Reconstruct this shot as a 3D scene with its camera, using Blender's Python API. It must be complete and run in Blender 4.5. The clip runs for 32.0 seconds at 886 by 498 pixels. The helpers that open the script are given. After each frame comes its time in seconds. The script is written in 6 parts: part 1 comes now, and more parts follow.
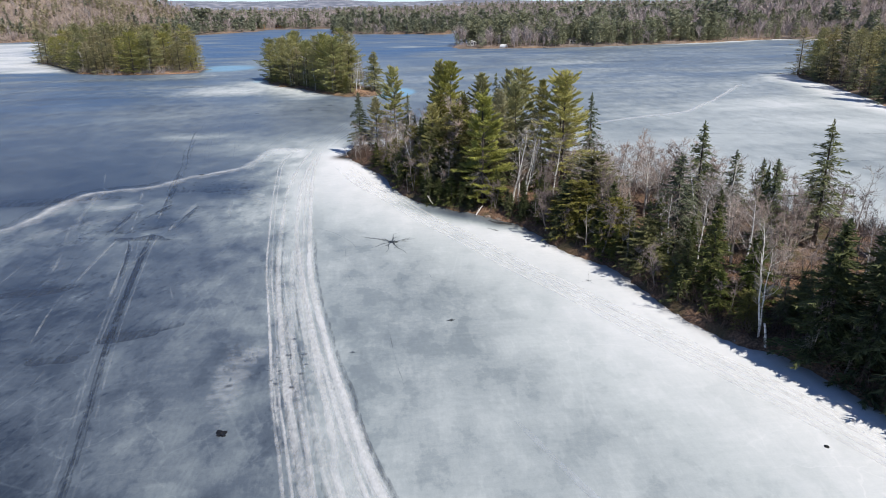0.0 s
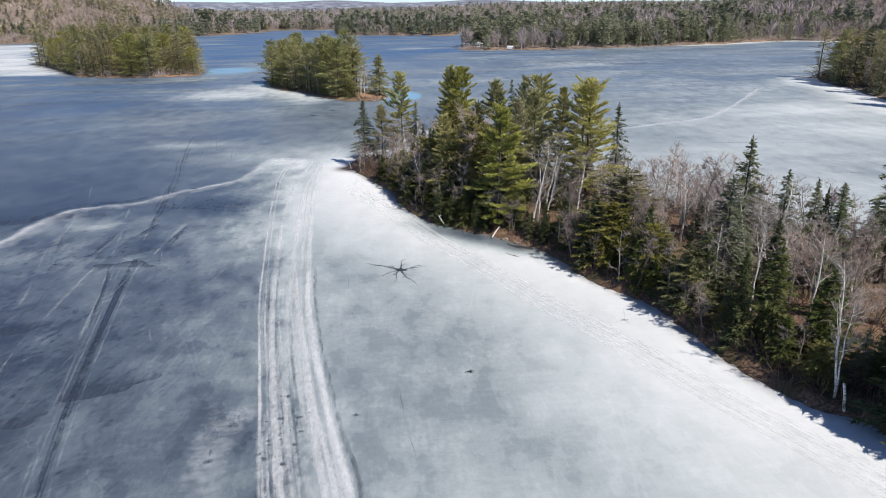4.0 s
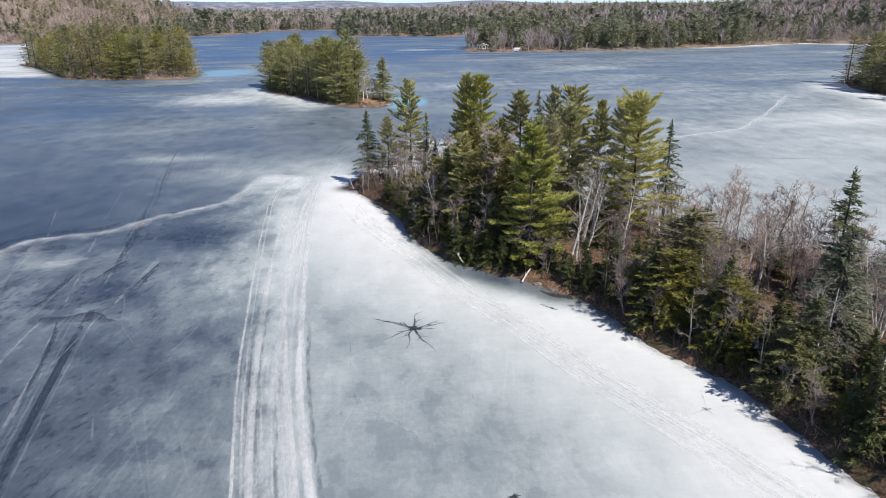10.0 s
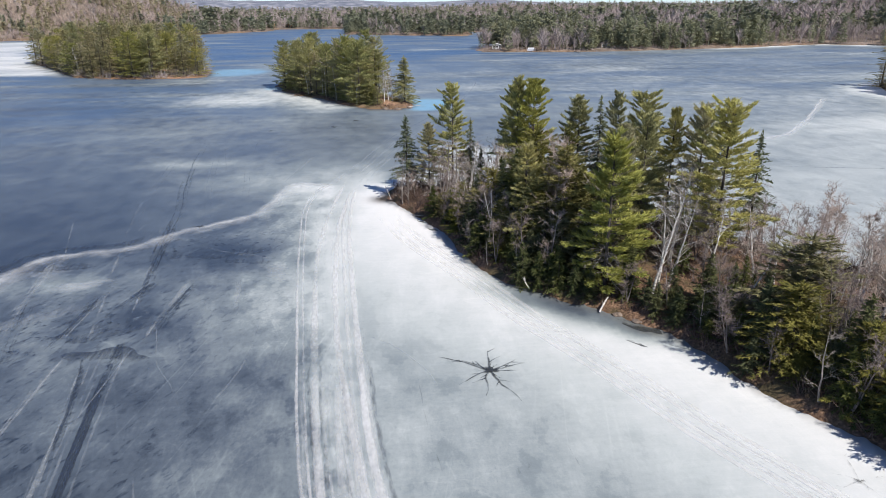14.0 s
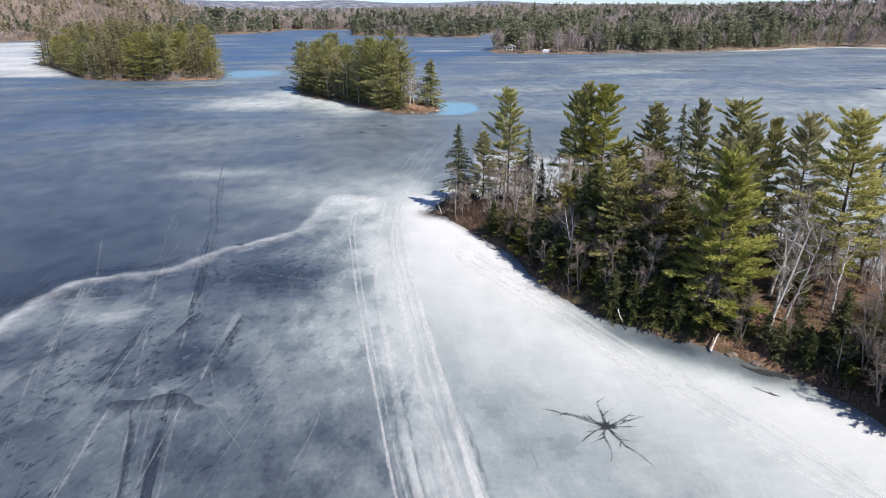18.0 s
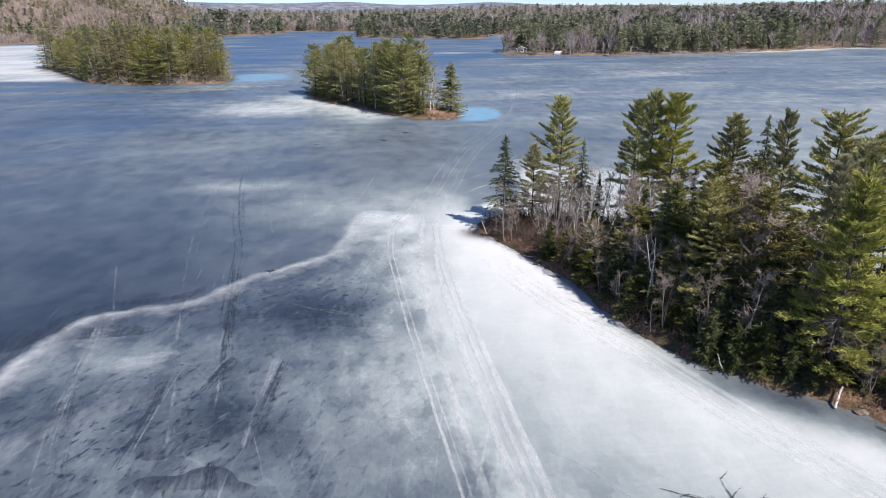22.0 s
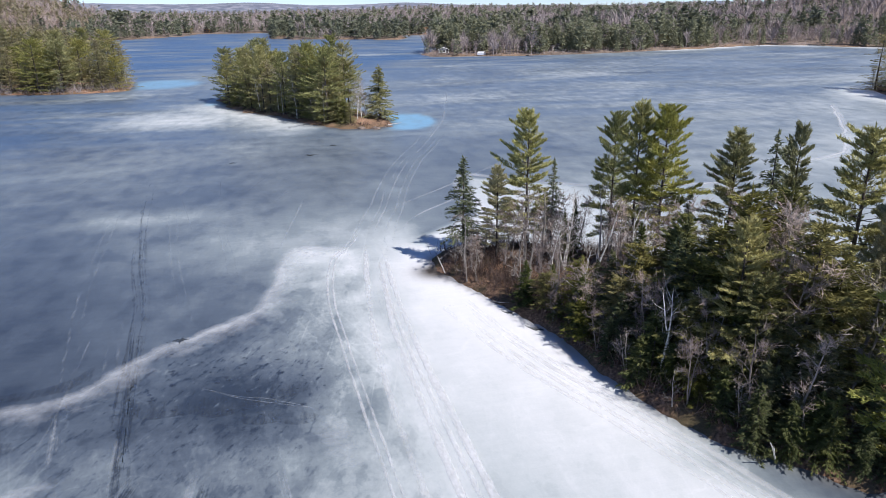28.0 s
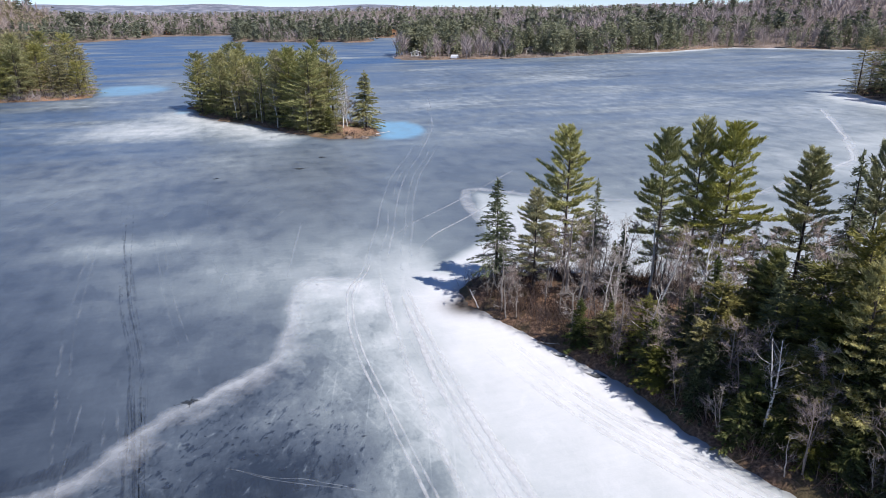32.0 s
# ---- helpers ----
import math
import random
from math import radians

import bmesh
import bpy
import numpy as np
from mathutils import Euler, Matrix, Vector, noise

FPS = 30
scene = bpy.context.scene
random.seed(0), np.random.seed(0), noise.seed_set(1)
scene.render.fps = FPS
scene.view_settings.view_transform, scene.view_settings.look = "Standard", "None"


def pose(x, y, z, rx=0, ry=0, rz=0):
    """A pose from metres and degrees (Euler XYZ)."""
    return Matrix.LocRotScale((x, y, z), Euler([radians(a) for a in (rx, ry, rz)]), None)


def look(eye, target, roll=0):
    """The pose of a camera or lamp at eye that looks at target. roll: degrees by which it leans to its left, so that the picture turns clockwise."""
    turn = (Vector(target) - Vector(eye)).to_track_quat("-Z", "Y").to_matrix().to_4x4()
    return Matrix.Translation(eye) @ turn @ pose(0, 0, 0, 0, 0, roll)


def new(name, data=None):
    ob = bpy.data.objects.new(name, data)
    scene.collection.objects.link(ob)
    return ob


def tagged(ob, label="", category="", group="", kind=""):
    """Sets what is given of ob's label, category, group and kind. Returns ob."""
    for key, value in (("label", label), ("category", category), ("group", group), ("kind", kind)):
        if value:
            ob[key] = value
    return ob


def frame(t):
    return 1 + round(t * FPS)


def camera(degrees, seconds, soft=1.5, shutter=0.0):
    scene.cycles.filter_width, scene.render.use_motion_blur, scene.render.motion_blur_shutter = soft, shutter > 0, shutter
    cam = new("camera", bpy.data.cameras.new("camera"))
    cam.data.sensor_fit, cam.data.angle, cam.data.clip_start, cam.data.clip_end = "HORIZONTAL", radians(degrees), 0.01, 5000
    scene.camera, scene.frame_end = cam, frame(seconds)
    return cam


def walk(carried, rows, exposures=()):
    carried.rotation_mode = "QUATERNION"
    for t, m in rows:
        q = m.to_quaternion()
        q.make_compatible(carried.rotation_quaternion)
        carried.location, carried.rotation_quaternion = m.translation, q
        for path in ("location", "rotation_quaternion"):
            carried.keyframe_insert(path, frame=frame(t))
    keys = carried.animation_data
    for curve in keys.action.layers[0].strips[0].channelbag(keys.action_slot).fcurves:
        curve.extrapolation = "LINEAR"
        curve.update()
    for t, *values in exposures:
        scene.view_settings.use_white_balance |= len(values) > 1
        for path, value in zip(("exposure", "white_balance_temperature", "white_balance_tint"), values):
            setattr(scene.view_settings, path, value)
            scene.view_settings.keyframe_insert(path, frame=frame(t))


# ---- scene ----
cam = camera(66.4, 32.0, soft=0.92)
PATH = [
    (0.0, (2.261, -28.792, 24.069), (3.306, -19.437, 20.693), -0.79),
    (1.0, (2.043, -26.833, 24.128), (3.075, -17.476, 20.752), -0.81),
    (2.0, (1.954, -24.843, 24.155), (2.975, -15.485, 20.782), -0.82),
    (3.0, (2.027, -22.847, 24.149), (3.031, -13.485, 20.780), -0.82),
    (3.5, (2.096, -21.795, 24.137), (3.093, -12.432, 20.770), -0.81),
    (5.5, (2.524, -17.267, 24.073), (3.494, -7.900, 20.710), -0.74),
    (6.0, (2.575, -16.227, 24.059), (3.542, -6.859, 20.697), -0.71),
    (7.0, (2.626, -14.152, 24.037), (3.603, -4.784, 20.678), -0.67),
    (8.0, (2.608, -11.929, 24.020), (3.589, -2.560, 20.663), -0.65),
    (9.0, (2.364, -9.665, 24.003), (3.342, -0.297, 20.646), -0.62),
    (10.0, (1.804, -7.538, 23.984), (2.787, 1.829, 20.626), -0.59),
    (10.5, (1.393, -6.539, 23.973), (2.374, 2.828, 20.613), -0.57),
    (11.0, (0.889, -5.581, 23.961), (1.865, 3.786, 20.599), -0.54),
    (11.5, (0.330, -4.640, 23.947), (1.302, 4.727, 20.584), -0.50),
    (12.0, (-0.262, -3.706, 23.930), (0.706, 5.661, 20.565), -0.46),
    (12.5, (-0.882, -2.778, 23.909), (0.082, 6.589, 20.543), -0.43),
    (13.0, (-1.527, -1.856, 23.884), (-0.567, 7.511, 20.517), -0.39),
    (13.5, (-2.199, -0.939, 23.856), (-1.241, 8.428, 20.488), -0.37),
    (14.0, (-2.895, -0.027, 23.826), (-1.939, 9.341, 20.459), -0.34),
    (14.5, (-3.609, 0.883, 23.796), (-2.654, 10.251, 20.429), -0.32),
    (16.5, (-6.458, 4.594, 23.688), (-5.506, 13.964, 20.328), -0.24),
    (17.0, (-7.183, 5.558, 23.668), (-6.234, 14.930, 20.310), -0.22),
    (17.5, (-7.914, 6.518, 23.652), (-6.970, 15.891, 20.297), -0.21),
    (18.0, (-8.645, 7.462, 23.643), (-7.704, 16.836, 20.290), -0.19),
    (18.5, (-9.364, 8.386, 23.639), (-8.426, 17.761, 20.289), -0.18),
    (19.0, (-10.059, 9.294, 23.638), (-9.124, 18.671, 20.292), -0.18),
    (19.5, (-10.713, 10.210, 23.638), (-9.781, 19.588, 20.294), -0.18),
    (20.0, (-11.303, 11.164, 23.636), (-10.373, 20.544, 20.295), -0.20),
    (20.5, (-11.801, 12.172, 23.630), (-10.873, 21.552, 20.291), -0.22),
    (21.0, (-12.196, 13.219, 23.619), (-11.269, 22.600, 20.283), -0.25),
    (21.5, (-12.492, 14.282, 23.604), (-11.567, 23.664, 20.269), -0.29),
    (22.0, (-12.704, 15.345, 23.584), (-11.781, 24.727, 20.250), -0.34),
    (22.5, (-12.853, 16.405, 23.560), (-11.930, 25.787, 20.226), -0.39),
    (23.0, (-12.963, 17.472, 23.532), (-12.038, 26.854, 20.199), -0.43),
    (23.5, (-13.043, 18.554, 23.501), (-12.113, 27.937, 20.168), -0.48),
    (24.0, (-13.082, 19.650, 23.470), (-12.151, 29.032, 20.137), -0.52),
    (24.5, (-13.071, 20.745, 23.441), (-12.131, 30.126, 20.108), -0.55),
    (25.0, (-13.029, 21.827, 23.416), (-12.084, 31.207, 20.083), -0.56),
    (25.5, (-12.994, 22.889, 23.399), (-11.904, 32.254, 20.065), -0.57),
    (26.0, (-12.997, 23.940, 23.390), (-11.313, 33.216, 20.055), -0.56),
    (26.5, (-13.075, 24.995, 23.388), (-11.100, 34.213, 20.052), -0.56),
    (28.5, (-14.101, 29.241, 23.426), (-12.066, 38.445, 20.088), -0.57),
    (29.0, (-14.538, 30.404, 23.447), (-12.490, 39.605, 20.110), -0.58),
    (29.5, (-15.021, 31.534, 23.476), (-12.961, 40.734, 20.139), -0.59),
    (30.0, (-15.520, 32.586, 23.513), (-13.443, 41.782, 20.178), -0.60),
    (30.5, (-16.031, 33.553, 23.558), (-13.962, 42.752, 20.227), -0.59),
    (31.0, (-16.555, 34.466, 23.610), (-14.450, 43.658, 20.283), -0.57),
    (31.5, (-17.095, 35.364, 23.668), (-14.821, 44.517, 20.345), -0.53),
    (32.0, (-17.664, 36.262, 23.728), (-15.135, 45.350, 20.409), -0.47),
]
walk(cam, [(t, look(eye, aim, roll)) for t, eye, aim, roll in PATH],
     [(0, 0.11, 6580, 10), (19, 0.17, 6630, 11), (24, 0.17, 6380, 13), (32, 0.16, 6280, 14)])

# ---- world and sun ----
SUN_FROM = Vector((0.63, -0.78, 1.19)).normalized()
world = bpy.data.worlds.new("sky")
scene.world = world
world.use_nodes = True
wn = world.node_tree.nodes
sky = wn.new("ShaderNodeTexSky")
sky.sky_type = "NISHITA"
sky.sun_disc = False
sky.sun_elevation = math.asin(SUN_FROM.z)
sky.sun_rotation = math.atan2(SUN_FROM.x, SUN_FROM.y)
sky.air_density, sky.dust_density, sky.ozone_density = 0.6, 0.0, 4.0
tint = wn.new("ShaderNodeMix")
tint.data_type, tint.blend_type = "RGBA", "MULTIPLY"
tint.inputs[0].default_value, tint.inputs[7].default_value = 1.0, (0.95, 0.97, 1.08, 1)
world.node_tree.links.new(sky.outputs[0], tint.inputs[6])
world.node_tree.links.new(tint.outputs[2], wn["Background"].inputs[0])
wn["Background"].inputs[1].default_value = 0.108
lamp = bpy.data.lights.new("sun", "SUN")
lamp.energy, lamp.angle, lamp.color = 4.6, radians(0.55), (1.0, 0.955, 0.89)
sun = new("sun", lamp)
sun.matrix_world = look(SUN_FROM * 300, (0, 0, 0))

# ---- materials ----


def material(name, rough=0.8, metal=0.0):
    m = bpy.data.materials.new(name)
    m.use_nodes = True
    b = m.node_tree.nodes["Principled BSDF"]
    b.inputs["Roughness"].default_value, b.inputs["Metallic"].default_value = rough, metal
    b.inputs["Specular IOR Level"].default_value = 0.3
    return m, m.node_tree, b


def node(tree, kind, **sockets):
    n = tree.nodes.new("ShaderNode" + kind)
    for k, v in sockets.items():
        n.inputs[k.replace("_", " ")].default_value = v
    return n


def noise_at(tree, scale, detail=4.0, stretch=(1, 1, 1), offset=(0, 0, 0), rough=0.55):
    co = node(tree, "NewGeometry")
    mp = node(tree, "Mapping", Scale=stretch, Location=offset)
    nz = node(tree, "TexNoise", Scale=scale, Detail=detail, Roughness=rough)
    tree.links.new(co.outputs["Position"], mp.inputs[0])
    tree.links.new(mp.outputs[0], nz.inputs["Vector"])
    return nz.outputs["Fac"]


def ramp(tree, source, *stops):
    r = node(tree, "ValToRGB")
    e = r.color_ramp.elements
    while len(e) < len(stops):
        e.new(0.5)
    for s, (p, c) in zip(e, stops):
        s.position, s.color = p, (*c, 1) if len(c) == 3 else c
    tree.links.new(source, r.inputs[0])
    return r.outputs[0]


def maths(tree, op, a, b=0.0, c=0.0, clamp=False):
    n = tree.nodes.new("ShaderNodeMath")
    n.operation, n.use_clamp = op, clamp
    for s, v in zip(n.inputs, (a, b, c)):
        if isinstance(v, (int, float)):
            s.default_value = v
        else:
            tree.links.new(v, s)
    return n.outputs[0]


def blend(tree, fac, a, b, how="MIX"):
    n = tree.nodes.new("ShaderNodeMix")
    n.data_type, n.blend_type = "RGBA", how
    for s, v in zip((n.inputs[0], n.inputs[6], n.inputs[7]), (fac, a, b)):
        if isinstance(v, (int, float)):
            s.default_value = v
        elif isinstance(v, tuple):
            s.default_value = (*v, 1)
        else:
            tree.links.new(v, s)
    return n.outputs[2]


def bump(tree, b, height, strength=0.4, distance=0.05):
    n = node(tree, "Bump", Strength=strength, Distance=distance)
    tree.links.new(height, n.inputs["Height"])
    tree.links.new(n.outputs[0], b.inputs["Normal"])


def attribute(tree, name):
    n = node(tree, "Attribute")
    n.attribute_name = name
    return n.outputs["Fac"]


def foliage(name, dark, light, tip):
    m, t, b = material(name, 0.72)
    info = node(t, "ObjectInfo")
    geo = node(t, "NewGeometry")
    patch = noise_at(t, 0.55, 3)
    c = blend(t, maths(t, "MULTIPLY_ADD", patch, 1.8, -0.4, True), dark, light)
    isl = maths(t, "MULTIPLY", geo.outputs["Random Per Island"], 0.75)
    c = blend(t, isl, c, tip)
    hue = node(t, "HueSaturation")
    t.links.new(c, hue.inputs["Color"])
    t.links.new(maths(t, "MULTIPLY_ADD", info.outputs["Random"], 0.03, 0.485), hue.inputs["Hue"])
    t.links.new(maths(t, "MULTIPLY_ADD", info.outputs["Random"], -0.4, 1.2), hue.inputs["Value"])
    other = maths(t, "FRACT", maths(t, "MULTIPLY", info.outputs["Random"], 7.31))
    t.links.new(maths(t, "MULTIPLY_ADD", other, 0.4, 0.8), hue.inputs["Saturation"])
    t.links.new(hue.outputs[0], b.inputs["Base Color"])
    tr = node(t, "BsdfTranslucent")
    t.links.new(hue.outputs[0], tr.inputs[0])
    mix = node(t, "MixShader", Fac=0.22)
    t.links.new(b.outputs[0], mix.inputs[1])
    t.links.new(tr.outputs[0], mix.inputs[2])
    t.links.new(mix.outputs[0], t.nodes["Material Output"].inputs[0])
    return m


PINE = foliage("pine_needles", (0.154, 0.162, 0.055), (0.451, 0.44, 0.149), (0.627, 0.594, 0.242))
PALEPINE = foliage("pale_pine_needles", (0.132, 0.14, 0.058), (0.39, 0.378, 0.16), (0.56, 0.53, 0.265))
SPRUCE = foliage("spruce_needles", (0.06, 0.08, 0.04), (0.17, 0.195, 0.09), (0.29, 0.3, 0.18))
FIR = foliage("fir_needles", (0.035, 0.048, 0.02), (0.1, 0.12, 0.04), (0.19, 0.2, 0.075))
CEDAR = foliage("cedar_fronds", (0.065, 0.07, 0.022), (0.2, 0.195, 0.058), (0.33, 0.3, 0.11))
ISLAND = foliage("island_needles", (0.18, 0.165, 0.085), (0.31, 0.28, 0.135), (0.41, 0.37, 0.2))
ISLANDGREEN = foliage("island_pine_needles", (0.11, 0.118, 0.048), (0.36, 0.355, 0.13), (0.51, 0.48, 0.205))
# far needles: colours paled and low in contrast to stand in for air haze
FOREST = foliage("hazed_forest_needles", (0.13, 0.142, 0.1), (0.21, 0.222, 0.145), (0.28, 0.29, 0.19))


def bark(name, a, b_, c, scale=3.0, stretch=(1, 1, 0.25)):
    m, t, b = material(name, 0.9)
    n1 = noise_at(t, scale, 5, stretch)
    col = ramp(t, n1, (0.3, a), (0.52, b_), (0.75, c))
    t.links.new(col, b.inputs["Base Color"])
    bump(t, b, noise_at(t, scale * 3, 4, stretch), 0.5, 0.03)
    return m


BARK = bark("conifer_bark", (0.05, 0.04, 0.032), (0.11, 0.09, 0.075), (0.19, 0.165, 0.14))
BIRCH = bark("birch_bark", (0.2, 0.175, 0.15), (0.72, 0.69, 0.64), (0.84, 0.82, 0.78), 2.2, (0.6, 0.6, 2.5))
GREYWOOD = bark("grey_twigs", (0.17, 0.145, 0.125), (0.33, 0.29, 0.255), (0.5, 0.45, 0.41))
DIMWOOD = bark("dim_bark", (0.1, 0.082, 0.072), (0.2, 0.168, 0.15), (0.34, 0.3, 0.275))
TWIG = bark("brown_twigs", (0.13, 0.098, 0.088), (0.27, 0.215, 0.195), (0.42, 0.355, 0.33), 0.4, (1, 1, 1))
PINKTWIG = bark("pinkish_twigs", (0.27, 0.2, 0.165), (0.46, 0.365, 0.31), (0.62, 0.52, 0.46), 0.4, (1, 1, 1))
REDHAZE = bark("hillside_crowns", (0.3, 0.235, 0.2), (0.44, 0.355, 0.305), (0.56, 0.47, 0.415), 0.05, (1, 1, 1))
BRUSH = bark("dark_brush", (0.05, 0.033, 0.027), (0.12, 0.082, 0.066), (0.225, 0.165, 0.142), 0.6, (1, 1, 1))
# far crowns and brush: distance haze is lightened into the base colour
HAZE = bark("hazed_bare_crowns", (0.31, 0.26, 0.24), (0.4, 0.34, 0.318), (0.49, 0.425, 0.405), 0.12, (1, 1, 1))
DRIFT = bark("driftwood", (0.4, 0.36, 0.32), (0.62, 0.58, 0.54), (0.78, 0.75, 0.71), 4)


def litter(name, tint=1.0, big=0.35):
    m, t, b = material(name, 0.95)
    fine = noise_at(t, 5.0, 6)
    wide = noise_at(t, big, 4)
    c = ramp(t, fine, (0.25, (0.035, 0.024, 0.017)), (0.5, (0.14 * tint, 0.083 * tint, 0.052 * tint)), (0.75, (0.29 * tint, 0.185 * tint, 0.12 * tint)))
    c = blend(t, ramp(t, wide, (0.45, (0, 0, 0)), (0.62, (0.85, 0.85, 0.85))), c, (0.09, 0.075, 0.038))
    t.links.new(c, b.inputs["Base Color"])
    bump(t, b, fine, 0.8, 0.12)
    return m


LITTER = litter("leaf_litter", 1.3)
RUST = litter("rusty_needle_litter", 2.1, 0.12)
m, t, b = material("far_ground", 0.95)
c = ramp(t, noise_at(t, 0.02, 6), (0.3, (0.11, 0.09, 0.07)), (0.5, (0.2, 0.16, 0.13)), (0.7, (0.3, 0.24, 0.2)))
tan = ramp(t, noise_at(t, 0.35, 5), (0.35, (0.17, 0.115, 0.075)), (0.6, (0.36, 0.25, 0.165)), (0.8, (0.46, 0.36, 0.27)))
c = blend(t, maths(t, "MULTIPLY", attribute(t, "bank"), ramp(t, noise_at(t, 0.03, 3), (0.4, (0.15, 0.15, 0.15)), (0.6, (1, 1, 1)))), c, tan)
t.links.new(c, b.inputs["Base Color"])
bump(t, b, noise_at(t, 0.1, 5), 1.0, 6.0)
FARLAND = m
m, t, b = material("granite", 0.85)
c = ramp(t, noise_at(t, 2.0, 6), (0.3, (0.13, 0.1, 0.082)), (0.55, (0.25, 0.195, 0.155)), (0.8, (0.38, 0.31, 0.26)))
t.links.new(c, b.inputs["Base Color"])
bump(t, b, noise_at(t, 7, 5), 0.6, 0.06)
ROCK = m
# far hills: the blue-grey of distance haze is mixed into the base colour
m, t, b = material("hazed_distant_hills", 0.95)
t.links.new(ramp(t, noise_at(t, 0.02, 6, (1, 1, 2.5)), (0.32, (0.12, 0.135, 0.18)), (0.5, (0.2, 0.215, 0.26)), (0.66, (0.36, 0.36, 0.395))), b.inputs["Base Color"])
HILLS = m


def plain(name, colour, rough=0.6, spread=0.12, scale=6.0, metal=0.0):
    m, t, b = material(name, rough, metal)
    lo = tuple(v * (1 - spread) for v in colour)
    hi = tuple(min(1.0, v * (1 + spread)) for v in colour)
    t.links.new(ramp(t, noise_at(t, scale, 5), (0.3, lo), (0.7, hi)), b.inputs["Base Color"])
    return m


# lake ice: dark wet ice where snow is 0, white snow ice where it is 1
m, t, b = material("lake_ice", 0.5)
snow = attribute(t, "snow")
wide = noise_at(t, 0.055, 5, (1.0, 0.95, 1), rough=0.6)
mid = noise_at(t, 0.3, 6, (1.25, 0.7, 1), (40, 10, 0), 0.6)
fine = noise_at(t, 2.6, 6, (1.2, 0.75, 1), (3, 70, 0), 0.65)
speck = noise_at(t, 9.0, 3, (1, 1, 1), (9, 2, 0), 0.7)
scratch = noise_at(t, 1.0, 5, (2.6, 0.16, 1), (0, 31, 0), 0.7)
scuff = maths(t, "MULTIPLY", maths(t, "SUBTRACT", scratch, 0.5), maths(t, "MULTIPLY_ADD", mid, 2.4, -0.9, True))
room = maths(t, "MULTIPLY_ADD", maths(t, "ABSOLUTE", maths(t, "SUBTRACT", snow, 0.42)), -1.1, 0.9, True)
room = maths(t, "MULTIPLY", room, attribute(t, "mottle"))
s = maths(t, "MULTIPLY_ADD", maths(t, "SUBTRACT", wide, 0.5), maths(t, "MULTIPLY", room, 0.5), snow)
s = maths(t, "MULTIPLY_ADD", maths(t, "SUBTRACT", mid, 0.5), maths(t, "MULTIPLY", room, 0.42), s)
crisp = ramp(t, mid, (0.42, (0, 0, 0)), (0.455, (0.55, 0.55, 0.55)), (0.56, (0.6, 0.6, 0.6)), (0.6, (1, 1, 1)))
s = maths(t, "MULTIPLY_ADD", maths(t, "SUBTRACT", crisp, 0.57), maths(t, "MULTIPLY", room, 0.16), s)
s = maths(t, "MULTIPLY_ADD", maths(t, "SUBTRACT", fine, 0.5), maths(t, "MULTIPLY", room, 0.3), s)
s = maths(t, "MULTIPLY_ADD", scuff, maths(t, "MULTIPLY", room, 0.42), s)
ripple = noise_at(t, 0.9, 5, (0.55, 2.2, 1), (11, 8, 0), 0.72)
s = maths(t, "MULTIPLY_ADD", maths(t, "SUBTRACT", ripple, 0.5), maths(t, "MULTIPLY_ADD", attribute(t, "sky_blue"), 0.2, 0.12), s)
s = maths(t, "MULTIPLY_ADD", maths(t, "SUBTRACT", speck, 0.5), 0.09, s, True)
drift = ramp(t, noise_at(t, 0.1, 8, (0.35, 2.0, 1), (33, 5, 0), 0.7), (0.36, (0, 0, 0)), (0.47, (0.42, 0.42, 0.42)), (0.53, (0.55, 0.55, 0.55)), (0.62, (1, 1, 1)))
s = maths(t, "MULTIPLY_ADD", maths(t, "SUBTRACT", drift, 0.45), maths(t, "MULTIPLY", attribute(t, "drift"), 0.13), s, True)
cell = node(t, "TexVoronoi", Scale=0.22)
cell.feature = "DISTANCE_TO_EDGE"
co = node(t, "NewGeometry")
warp = node(t, "VectorMath")
warp.operation = "MULTIPLY_ADD"
warp.inputs[1].default_value = (2.2, 2.2, 0)
nzc = node(t, "TexNoise", Scale=0.5, Detail=4.0)
t.links.new(co.outputs["Position"], nzc.inputs["Vector"])
t.links.new(nzc.outputs["Color"], warp.inputs[0])
t.links.new(co.outputs["Position"], warp.inputs[2])
t.links.new(warp.outputs[0], cell.inputs["Vector"])
hair = maths(t, "MULTIPLY_ADD", cell.outputs["Distance"], -55.0, 1.0, True)
hair = maths(t, "MULTIPLY", hair, maths(t, "MULTIPLY_ADD", wide, 4.0, -1.9, True))
s = maths(t, "MULTIPLY_ADD", hair, maths(t, "MULTIPLY", attribute(t, "mottle"), 0.16), s, True)
